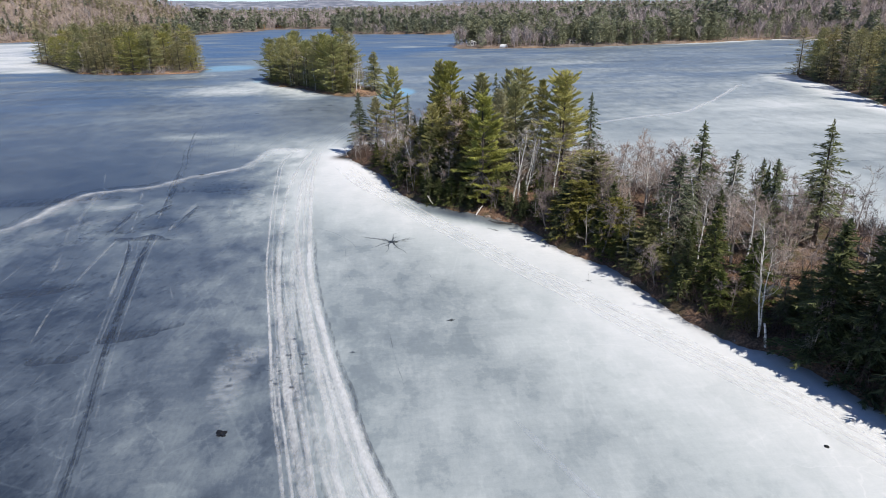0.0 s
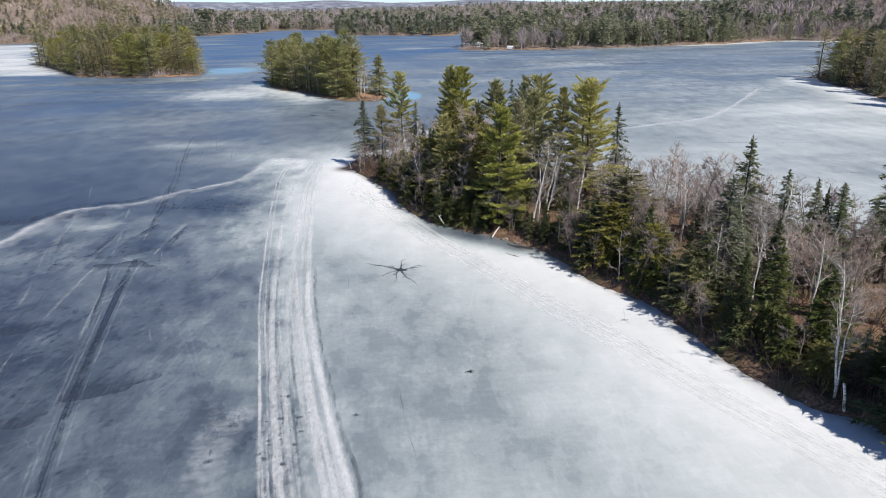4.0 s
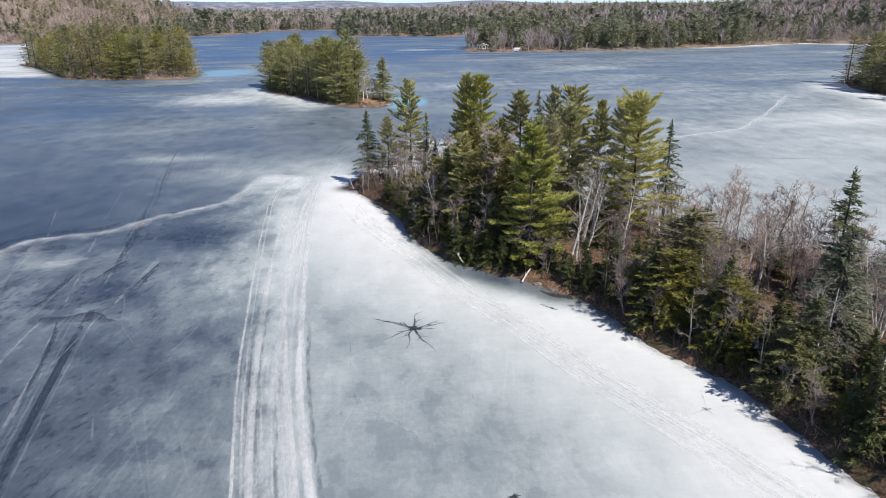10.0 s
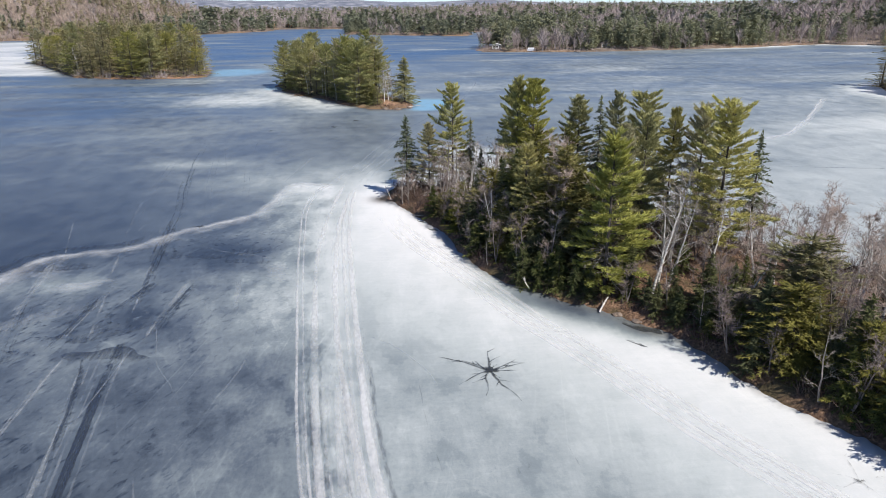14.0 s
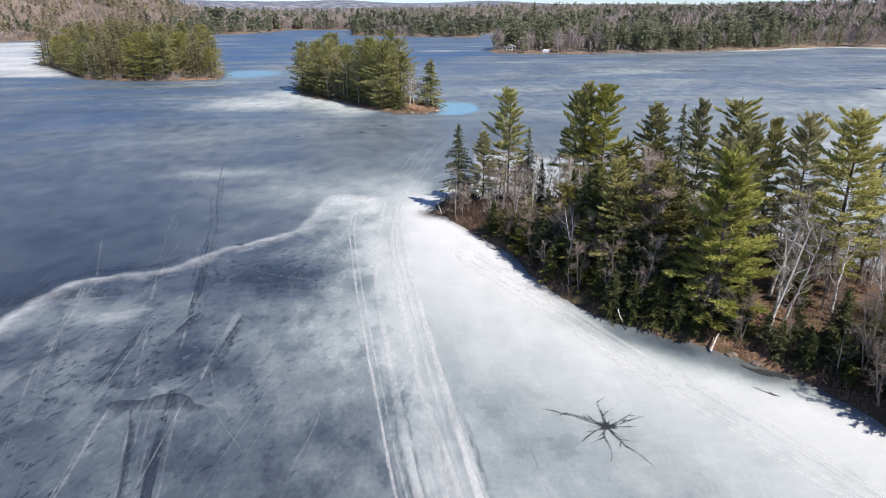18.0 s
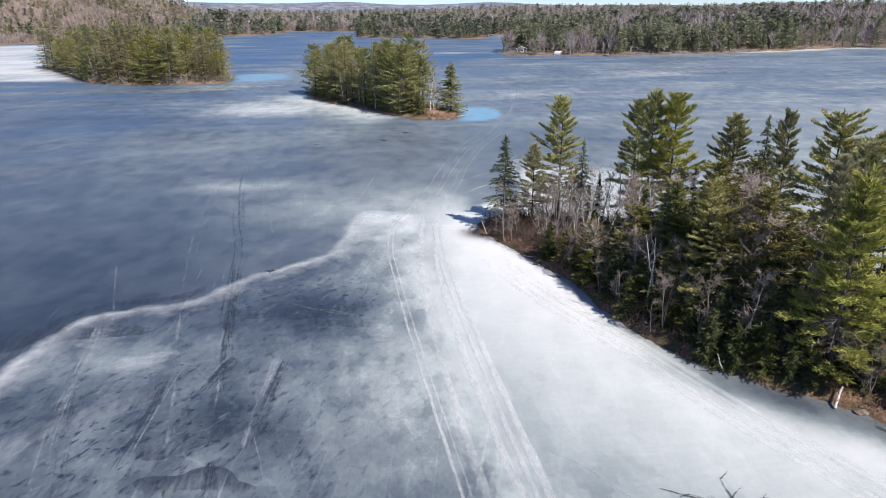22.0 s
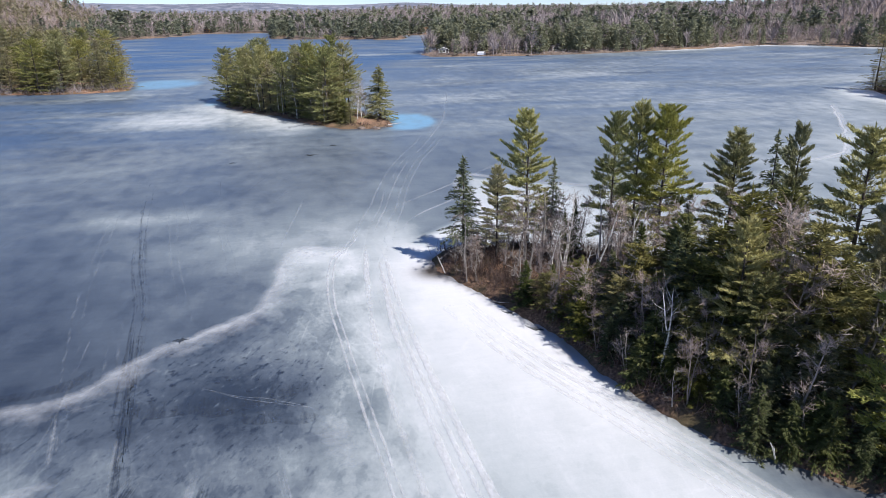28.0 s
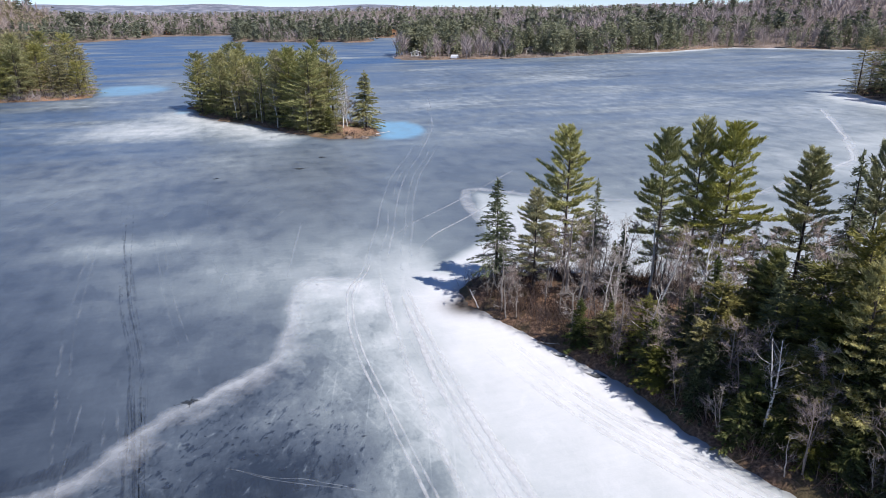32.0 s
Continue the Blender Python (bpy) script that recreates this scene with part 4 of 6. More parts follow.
on_point("cedar", 14.2, 58.0, 12.3, "near the shore", 0.95, 1)
on_point("cedar", 15.6, 62.5, 13.2, "", 0.9, 2)
on_point("cedar", 11.4, 58.4, 9.5, "near the shore", 0.8, 2)
on_point("white_pine", 19.5, 58.5, 13.8, "", 0.8, 1)
on_point("white_pine", 22.0, 59.5, 14.6, "", 0.8, 4)
on_point("cedar", 26.3, 40.3, 9.3, "near the shore", 1.45, 1)
on_point("cedar", 24.3, 37.8, 7.0, "at the water's edge", 1.6, 0)
on_point("cedar", 26.4, 33.2, 6.2, "at the water's edge", 1.4, 2)
on_point("cedar", 27.4, 27.2, 5.8, "at the water's edge", 1.3, 1)
on_point("fir", 23.9, 40.8, 6.6, "at the water's edge", 1.1, 2)
on_point("fir", 25.6, 46.5, 5.6)
on_point("fir", 23.4, 47.4, 4.6)
on_point("fir", 18.0, 50.2, 4.4, "at the water's edge", 0.8)
on_point("spruce", 30.4, 28.4, 11.3, "", 1.45, 1)
on_point("spruce", 37.0, 37.6, 12.5, "", 1.3, 2)
on_point("thin_spruce", 39.3, 34.8, 10.0, "", 1.35)
on_point("spruce", 38.5, 26.5, 11.0, "", 1.3, 0)
on_point("fir", 40.6, 31.0, 9.3, "", 0.7, 2)
on_point("thin_spruce", 43.8, 27.3, 14.0, "", 1.5, 0)
on_point("fir", 29.8, 20.0, 8.5, "near the shore", 1.3, 1)
on_point("fir", 28.9, 22.4, 6.0, "near the shore", 0.9, 0)
on_point("fir", 35.7, 43.1, 5.8)
on_point("fir", 47.0, 20.5, 9.5, "", 0.9)
on_point("spruce", 49.0, 23.0, 12.0)
on_point("birch", 30.7, 24.0, 8.8, "leaning near the shore", 1.0, 3)
on_point("birch", 30.6, 13.6, 9.3, "near the shore", 1.0, 1)
on_point("birch", 41.0, 17.0, 10.2, "", 1.0, 1)
for bx, by, bt in ((19.6, 49.7, 9.6), (20.7, 51.0, 9.2), (21.4, 50.7, 8.4), (22.3, 54.4, 10.0), (27.8, 57.0, 8.6), (23.2, 54.5, 10.5), (25.0, 50.5, 8.5), (28.6, 50.0, 8.0), (30.0, 47.5, 7.5),
                   (31.5, 49.5, 8.0), (33.0, 46.0, 8.2), (34.5, 44.8, 7.6), (30.8, 43.0, 7.2), (32.4, 40.0, 8.6), (36.0, 47.5, 7.8), (8.6, 80.0, 8.2), (12.0, 80.5, 9.0),
                   (13.2, 75.5, 8.5), (34.0, 30.5, 9.0), (36.5, 31.5, 9.8)):
    on_point("birch", bx, by, bt, "with slender white stems", 1.3, (0, 3, 2)[int(bx * 10) % 3])
for bx, by, bt in ((9.6, 66.0, 6.5), (8.6, 69.5, 7.0), (6.5, 76.5, 5.5), (12.5, 63.8, 9.5), (15.5, 66.5, 10.0), (27.8, 33.0, 6.0), (28.6, 36.5, 6.8), (27.0, 30.0, 5.5)):
    on_point("dead_tree", bx, by, bt)

# the rest of its wood, by chance
fill = np.random.RandomState(5)


def scatter(n, box, sure, apart, fill=fill):
    """Up to n places in a box where sure(x, y) holds, some way apart."""
    out = []
    for _ in range(n * 40):
        if len(out) == n:
            break
        x, y = fill.uniform(box[0], box[1]), fill.uniform(box[2], box[3])
        if sure(x, y) and all((x - a) ** 2 + (y - b_) ** 2 > apart ** 2 for a, b_ in out):
            out.append((x, y))
    return out


def depth_in(poly, x, y):
    return float(inside_by(poly, np.array(x), np.array(y)))


for x, y in scatter(30, (-1, 34, 2, 72), lambda x, y: 0.4 < depth_in(POINT, x, y) < 3.4 and not (12 < x < 20 and 44 < y < 53) and not (y < 30 and x > 36), 1.05):
    on_point("young_fir", x, y, fill.uniform(2.2, 5.0 if y > 50 else 4.2), "on the bank", fill.uniform(0.95, 1.35))
for x, y in scatter(34, (0, 34, 6, 90), lambda x, y: 0.3 < depth_in(POINT, x, y) < 3.0, 1.8):
    on_point(fill.choice(["dead_tree", "bare_tree", "bare_tree"]), x, y, fill.uniform(2.6, 6.0), "on the bank")
for x, y in scatter(9, (9, 18, 54, 68), lambda x, y: 3.5 < depth_in(POINT, x, y), 2.0):
    on_point(fill.choice(["cedar", "spruce", "cedar", "fir"]), x, y, fill.uniform(6.5, 10.5))
for x, y in scatter(8, (8, 28, 52, 74), lambda x, y: 2.0 < depth_in(POINT, x, y), 1.6):
    on_point(fill.choice(["young_fir", "young_fir", "young_fir"]), x, y, fill.uniform(3.2, 6.5), "in the understory", fill.uniform(0.8, 1.1))
for x, y in scatter(5, (9, 18, 56, 70), lambda x, y: 3 < depth_in(POINT, x, y), 2.5):
    on_point(fill.choice(["spruce", "cedar", "thin_spruce", "white_pine"]), x, y, fill.uniform(8.5, 12.5))
for x, y in scatter(34, (4, 36, 40, 90), lambda x, y: 0.8 < depth_in(POINT, x, y), 1.8):
    on_point("bare_tree", x, y, fill.uniform(4, 8))
for x, y in scatter(30, (22, 34, 26, 52), lambda x, y: 1.0 < depth_in(POINT, x, y) < 9, 1.5):
    on_point(fill.choice(["young_fir", "young_fir", "fir", "bare_tree"]), x, y, fill.uniform(3, 6.5), "near the shore", fill.uniform(0.9, 1.2))
for x, y in scatter(30, (26, 52, 26, 58), lambda x, y: 1.2 < depth_in(POINT, x, y), 1.4):
    on_point(fill.choice(["bare_tree", "bare_tree", "birch"]), x, y, fill.uniform(5.5, 8.5))
for x, y in scatter(14, (24, 40, 14, 44), lambda x, y: 0.6 < depth_in(POINT, x, y) < 6, 1.8):
    on_point(fill.choice(["fir", "spruce"]), x, y, fill.uniform(3, 6.5), "near the shore")
for x, y in scatter(22, (33, 56, 12, 40), lambda x, y: 3.0 < depth_in(POINT, x, y), 1.7):
    on_point(fill.choice(["bare_tree", "bare_tree", "birch", "spruce"]), x, y, fill.uniform(5, 9))
for x, y in scatter(18, (32, 66, -6, 30), lambda x, y: 1.0 < depth_in(POINT, x, y), 2.4):
    on_point(fill.choice(["bare_tree", "birch", "spruce", "fir"]), x, y, fill.uniform(5, 10))
for x, y in scatter(24, (33, 60, -32, 9), lambda x, y: 1.0 < depth_in(POINT, x, y) < 10, 2.6):
    on_point(fill.choice(["spruce", "spruce", "fir"]), x, y, fill.uniform(9, 13), "near the shore")
for x, y in scatter(20, (30, 50, -8, 24), lambda x, y: 0.8 < depth_in(POINT, x, y) < 10, 1.8):
    on_point(fill.choice(["young_fir", "bare_tree", "spruce", "bare_tree"]), x, y, fill.uniform(2.5, 6), "near the shore")

for x, y in scatter(22, (4, 27, 52, 74), lambda x, y: 1.8 < depth_in(POINT, x, y) < 9, 1.6):
    on_point("young_fir", x, y, fill.uniform(3.0, 5.4), "in the understory", fill.uniform(1.0, 1.4))
for x, y in scatter(12, (0, 24, 60, 90), lambda x, y: 0.5 < depth_in(POINT, x, y), 1.6):
    on_point(fill.choice(["dead_tree", "bare_tree", "dead_tree"]), x, y, fill.uniform(3.5, 7))

for x, y, top_, tr in ((6.4, 78.0, 6.4, 2.2), (8.2, 74.6, 8.4, 3.0), (10.6, 72.5, 9.0, 1.0), (9.2, 63.2, 7.4, 0.2), (11.8, 67.2, 9.4, 4.0), (12.8, 70.4, 9.0, 5.0),
                       (24.2, 44.6, 7.6, 2.0), (27.4, 38.8, 8.2, 4.4), (29.3, 27.0, 8.0, 5.6), (33.0, 20.5, 9.0, 2.6)):
    on_point("leaning_birch", x, y, top_, "near the bank", 1.1, None, tr)

for x, y, top_, fat_ in ((28.2, 27.2, 7.6, 1.3), (32.2, 17.6, 7.6, 1.2), (26.6, 34.4, 7.4, 1.3), (27.6, 43.4, 7.0, 1.2), (30.2, 24.6, 6.4, 1.2), (33.0, 25.6, 8.6, 1.1)):
    on_point("fir", x, y, top_, "", fat_)

for x, y, top_ in ((12.8, 54.6, 3.2), (18.8, 48.6, 3.2), (21.6, 45.6, 3.4), (22.6, 41.2, 3.8)):
    on_point("young_fir", x, y, top_, "on the bank", 1.15)

# low boughs that hang over the edge of the ice
edge_line = curve_through([(3.2, 76.4), (4.9, 71), (6.6, 65), (8.0, 60.2), (9.8, 56.6), (11.8, 54.2)], 1.5)
for k, (x, y) in enumerate(edge_line):
    on_point(("fir", "cedar", "young_fir")[k % 3], x + 0.5 + fill.uniform(0, 0.7), y, fill.uniform(2.6, 5.4), "at the water's edge", fill.uniform(1.15, 1.5))
edge_line = curve_through([(19.6, 46.0), (21.6, 42), (22.6, 38), (24.0, 34.4), (25.8, 31), (26.4, 26), (27.6, 20.5), (29.4, 15)], 2.8)
for k, (x, y) in enumerate(edge_line):
    on_point(("fir", "young_fir", "cedar")[k % 3], x + 0.6 + fill.uniform(0, 0.9), y, fill.uniform(2.4, 4.6), "at the water's edge", fill.uniform(1.1, 1.4))

# dark cedars and firs that close the wood along the shaded bank
for x, y, top_, name_ in ((6.6, 72.4, 5.6, "cedar"), (8.0, 70.2, 7.0, "fir"), (7.6, 67.6, 6.0, "cedar"), (9.4, 68.4, 8.0, "cedar"), (9.0, 65.0, 6.6, "fir"), (10.6, 64.0, 8.6, "cedar"),
                          (9.6, 61.4, 7.0, "cedar"), (11.0, 59.6, 8.0, "fir"), (12.4, 57.6, 7.6, "cedar"), (13.4, 55.6, 6.2, "cedar"), (10.8, 71.4, 8.4, "fir"), (12.0, 68.6, 9.0, "cedar"),
                          (8.6, 73.6, 5.0, "fir"), (13.4, 65.4, 10.0, "cedar"), (5.6, 75.4, 4.2, "fir"), (14.6, 68.0, 9.2, "fir"), (16.6, 65.0, 10.0, "cedar")):
    on_point(name_, x, y, top_, "in the shade of the bank", 1.15)

for x, y, top_ in ((33.4, 10.2, 10.5), (34.2, 7.0, 11.5), (35.4, 3.8, 12.0), (36.6, 9.4, 11.0), (37.4, 5.6, 12.0), (36.8, 0.4, 12.5), (35.2, 12.6, 9.0)):
    on_point("fir", x, y, top_, "near the shore", 1.5)

for x, y, top_ in ((17.8, 50.2, 5.4), (20.6, 48.0, 4.6), (22.6, 46.2, 6.0), (9.9, 55.6, 4.2), (11.2, 54.5, 3.6), (12.6, 53.2, 4.4), (13.8, 52.2, 3.4), (14.8, 51.2, 3.0), (18.9, 47.0, 3.4), (20.0, 45.6, 3.2)):
    on_point("fir", x, y, top_, "at the water's edge", 1.1)

for x, y in scatter(40, (0, 16, 60, 90), lambda x, y: 0.4 < depth_in(POINT, x, y) < 4.5, 1.1):
    on_point(fill.choice(["dead_tree", "bare_tree", "bare_tree"]), x, y, fill.uniform(2.4, 4.6), "on the bank")

for x, y, top_ in ((13.0, 59.0, 11.6), (12.2, 55.4, 7.0), (15.0, 60.4, 12.2), (10.0, 60.2, 7.0), (8.6, 66.4, 6.6), (7.2, 70.8, 6.0), (14.0, 72.6, 9.6), (12.4, 76.6, 8.6), (17.2, 70.4, 9.8)):
    on_point("pale_tree", x, y, top_, "near the bank", 1.05)
for x, y in scatter(26, (26, 42, 36, 58), lambda x, y: 1.5 < depth_in(POINT, x, y), 1.5):
    on_point("pale_tree", x, y, fill.uniform(5.5, 8.6))
for x, y in scatter(12, (32, 50, 12, 34), lambda x, y: 2.5 < depth_in(POINT, x, y), 2.2):
    on_point("pale_tree", x, y, fill.uniform(5.5, 9.0))

# ---- islands and the headland ----


def low_kind(name, label, category, makers):
    KINDS[name] = (label, category, makers)
    BASE[name] = 15


low_kind("island_pine", "bushy green white pine", "pine tree", [white_pine(110 + i, 15, ISLANDGREEN, 0.46, 0.06, (0.31, 0.27, 0.33)[i], 1.5, 0.55) for i in range(3)])
low_kind("island_fir", "dense mid-green balsam fir", "fir tree", [spire(128, 15, ISLANDGREEN, 0.3, 0.0, -0.1, 1.0, 0.2, 1.5, 0.8, 1.15)])
low_kind("island_spruce", "dark green spruce", "spruce tree", [spire(120 + i, 15, SPRUCE, (0.19, 0.22)[i], 0.02, -0.1, 0.42, 0.3, 2.0, 0.7, 1.7) for i in range(2)])
low_kind("island_cedar", "dense olive-green cedar", "cedar tree", [spire(125 + i, 15, ISLAND, (0.2, 0.22)[i], 0.02, 0.04, 0.44, 0.35, 1.55, 0.42, 1.9) for i in range(2)])


def on_isle(poly, lift, name, x, y, tall, group, where, fat=1.0, which=None):
    z = float(isle_height(poly, np.array(x, float), np.array(y, float), lift)) - 0.1
    return plant(name, x, y, z, z + tall, group, where, fat, which)


G = "trees on the small island"
on_isle(ISLE, 1.2, "island_fir", 5.6, 180.0, 11.8, G, "standing alone at the island's end", 1.15)
for x, y, h in ((-29.5, 219, 12.5), (-24, 207, 14), (-20, 200, 14.5), (-12, 190, 15.5), (-4, 186, 16.8), (-9.5, 184, 16.2), (-6, 180, 14.5), (-15, 194, 14), (-1.8, 182, 15.2)):
    on_isle(ISLE, 1.2, "island_pine", x, y, h, G, "on the small island")
for x, y in scatter(38, (-33, 2, 174, 234), lambda x, y: 1.5 < depth_in(ISLE, x, y) and x - 0.3 * (y - 180) < -1, 3.0):
    on_isle(ISLE, 1.2, fill.choice(["island_pine", "island_pine", "island_pine", "island_cedar"]), x, y, fill.uniform(8.5, 15.5), G, "on the small island", 1.2)
for x, y in ((0.2, 176.2), (1.4, 178.5), (2.6, 180.5), (-16.5, 197.5), (-8.6, 181.5), (-21, 201)):
    on_isle(ISLE, 1.2, "birch", x, y, fill.uniform(7, 9.5), G, "on the small island")
for u in np.linspace(0, 1, 22):
    px, py = np.interp(u, [0, 0.2, 0.45, 0.7, 1], [-30, -25.5, -17, -10, -3.2]), np.interp(u, [0, 0.2, 0.45, 0.7, 1], [219, 206, 196.8, 182.4, 173.6])
    on_isle(ISLE, 1.2, ("island_fir", "island_cedar")[int(u * 21) % 2], px + 0.8 + fill.uniform(0, 1.6), py + fill.uniform(0.3, 1.5), fill.uniform(4.0, 8.5), G, "at the island's edge", 1.2)
for x, y, h in ((-15.5, 194.2, 9.5), (-12.4, 187.2, 9.0), (-6.8, 178.4, 8.6)):
    on_isle(ISLE, 1.2, "leaning_birch", x, y, h, G, "at the island's edge", 1.1)
G = "trees on the larger island"
for x, y in scatter(110, (-160, -62, 256, 370), lambda x, y: 0.9 < depth_in(LEFT_ISLE, x, y), 3.8):
    on_isle(LEFT_ISLE, 1.6, fill.choice(["island_pine", "island_cedar", "island_cedar", "island_cedar"]), x, y, fill.uniform(10.5, 17.0), G, "on the larger island", 1.5)
for x, y in scatter(3, (-115, -64, 256, 275), lambda x, y: 0.8 < depth_in(LEFT_ISLE, x, y) < 5, 3.0):
    on_isle(LEFT_ISLE, 1.6, "birch", x, y, fill.uniform(6, 10), G, "on the larger island")


def on_land(name, x, y, tall, group, where, fat=1.0):
    z = float(land_height(np.array(x, float), np.array(y, float))) - 0.1
    return plant(name, x, y, z, z + tall, group, where, fat)


for u in np.linspace(0, 1, 24):
    px, py = np.interp(u, [0, 0.3, 0.5, 0.65, 0.8, 1], [-139, -122, -111, -97, -82, -66]), np.interp(u, [0, 0.3, 0.5, 0.65, 0.8, 1], [317, 288, 272.5, 263.5, 260.5, 264])
    on_isle(LEFT_ISLE, 1.6, fill.choice(["island_cedar", "island_cedar", "island_pine"]), px + fill.normal(0, 0.7), py + fill.uniform(0.0, 2.5), fill.uniform(7, 13), G, "at the island's edge", 1.4)
G = "trees on the headland"
for x, y in scatter(84, (128, 200, 112, 215), lambda x, y: -26 < depth_in(LAKE, x, y) < -0.8, 3.1):
    on_land(fill.choice(["island_pine", "island_cedar", "island_spruce", "island_cedar"]), x, y, fill.uniform(8, 16.5), G, "on the headland", 1.3)
for x, y in scatter(20, (130, 165, 125, 205), lambda x, y: -8 < depth_in(LAKE, x, y) < -0.8, 3.0):
    on_land("bare_tree", x, y, fill.uniform(6, 10), G, "on the headland")

# bare stems that lean out over the shaded bank of the point
for x_, y_, top_, tr_ in ((8.2, 68.4, 8.0, 2.4), (8.0, 62.4, 7.2, 2.0), (9.8, 60.2, 6.4, 2.6), (6.5, 72.4, 6.6, 1.2)):
    on_point("leaning_birch", x_, y_, top_, "over the dark bank", 1.25, None, tr_)
for x_, y_, top_ in ((7.0, 82.0, 8.4), (3.6, 77.6, 4.6), (5.2, 79.6, 6.2), (16.4, 56.6, 10.4)):
    on_point("dead_tree", x_, y_, top_, "", 1.5)

# ---- far woods, as merged stuff ----


def template(seed, shape, n):
    """A far tree one metre tall, as loose sprays."""
    h = Heap(seed)
    r = h.r
    if shape == "bare":
        st = np.stack([r.normal(0, 0.02, n), r.normal(0, 0.02, n), r.uniform(0.15, 0.6, n)], 1)
        w = np.stack([r.normal(0, 0.33, n), r.normal(0, 0.33, n), np.full(n, 0.8)], 1)
        h.sprays(st + w * 0.2, w, r.uniform(0.25, 0.5, n), 0.042 * (20 / n) ** 0.8)
        h.tube([(0, 0, -0.05), (0, 0, 0.75)], [0.016, 0.006], 3)
    else:
        z = r.uniform(0.04 if shape == "spire" else 0.1, 1, n) ** 0.9
        rad = (0.18 * (1 - z) ** 0.75 + 0.015) if shape == "spire" else 0.2 * np.sqrt(np.clip(1 - ((z - 0.45) / 0.58) ** 2, 0.03, 1))
        a = r.uniform(0, 6.283, n)
        q = rad * r.uniform(0.5, 1.1, n)
        p = np.stack([np.cos(a) * q, np.sin(a) * q, z], 1)
        d = np.stack([np.cos(a), np.sin(a), r.normal(0.1, 0.4, n)], 1) + r.normal(0, 0.4, (n, 3))
        k_ = (70 / n) ** 0.5
        h.sprays(p, d, 0.19 * k_ * r.uniform(0.7, 1.3, n), 0.09 * k_)
        h.tube([(0, 0, -0.05), (0, 0, 0.6)], [0.014, 0.008], 3)
    return np.concatenate(h.v), np.concatenate(h.f)


def wood(name, label, places, heights, shapes, mat, seed):
    r = np.random.RandomState(seed)
    V, F, n = [], [], 0
    for (x, y, z), h in zip(places, heights):
        v, f = shapes[r.randint(len(shapes))]
        a = r.uniform(0, 6.283)
        c_, s_ = math.cos(a) * h, math.sin(a) * h
        fat = r.uniform(0.8, 1.25)
        V.append(np.stack([x + (v[:, 0] * c_ - v[:, 1] * s_) * fat, y + (v[:, 0] * s_ + v[:, 1] * c_) * fat, z + v[:, 2] * h], 1))
        F.append(f + n)
        n += len(v)
    return tagged(new(name, mesh_of(name, np.concatenate(V), np.concatenate(F), mat)), label, "forest", kind="stuff")


MIDS = [template(200 + i, "spire", 46) for i in range(4)] + [template(210 + i, "round", 46) for i in range(4)]
LOWS = [template(220 + i, "spire", 26) for i in range(3)] + [template(230 + i, "round", 26) for i in range(3)]
BARES = [template(240 + i, "bare", 17) for i in range(4)]
BAREL = [template(250 + i, "bare", 17) for i in range(4)]

wr = np.random.RandomState(8)


def woodland(n, dist, seed_noise, share):
    """Places in the visible sector, by distance, with evergreens in drifts among bare trees."""
    a = np.radians(wr.uniform(-33, 56, n))
    r = dist[0] * (dist[1] / dist[0]) ** wr.uniform(0, 1, n)
    x, y = r * np.sin(a), r * np.cos(a)
    d = -inside_by(LAKE, x, y)
    keep = (d > 1.2 + 7 * np.maximum(waves(x, y, 60, 77), 0)) & (np.hypot(x - 70, y - 401) > 5.5) & (np.hypot(x - 86.5, y - 384) > 4.5) & ~((x > 120) & (y < 230))
    x, y, d = x[keep], y[keep], d[keep]
    z = land_height(x, y)
    mixw = waves(x, y, 110, seed_noise) + wr.normal(0, 0.24, len(x)) + share(x, y, d)
    return np.stack([x, y, z - 0.3], 1), mixw > 0


hillside = lambda x, y, d: np.where((x < -190) & (y > 560), -0.3, -0.12) - 0.38 * ease(30, 120, d) + 0.4 * ease(40, 5, d) + 0.3 * ease(560, 620, y) * ease(-260, -180, x) * ease(150, 90, x)
P, green = woodland(17000, (330, 900), 51, hillside)
H = (6.5 + 9 * wr.uniform(0, 1, len(P)) ** 1.3) * (1.05 + 0.3 * waves(P[:, 0], P[:, 1], 70, 57))
H = np.where((P[:, 0] < -190) & (P[:, 1] > 560), 0.62, 1.0) * H
close = (np.hypot(P[:, 0], P[:, 1]) < 620) & (inside_by(LAKE, P[:, 0], P[:, 1]) > -55)
SHORE = [template(260 + i, "spire", 210) for i in range(6)] + [template(270 + i, "round", 210) for i in range(4)]
SHOREB = [template(280 + i, "bare", 44) for i in range(5)]
wood("evergreen_wood", "dark green evergreens along the far shore", P[green & close], H[green & close] * (0.85 + 0.3 * wr.uniform(0, 1, (green & close).sum())), SHORE, FOREST, 11)
wood("bare_wood", "grey-brown leafless trees along the far shore", P[~green & close], H[~green & close] * 0.86, SHOREB, HAZE, 12)
wood("evergreen_wood", "dark green evergreens behind the far shore", P[green & ~close], H[green & ~close], MIDS, FOREST, 1)
wood("bare_wood", "grey-brown leafless trees behind the far shore", P[~green & ~close], H[~green & ~close] * 0.92, BARES, HAZE, 2)
q = np.radians(wr.uniform(-36, -14, 8500))
r_ = wr.uniform(560, 1000, 8500)
x, y = r_ * np.sin(q), r_ * np.cos(q)
k = inside_by(LAKE, x, y) < -2
P = np.stack([x[k], y[k], land_height(x[k], y[k]) - 0.3], 1)
wood("bare_wood", "reddish-grey leafless trees covering the hillside", P, wr.uniform(4.0, 8.5, len(P)), BAREL, REDHAZE, 6)
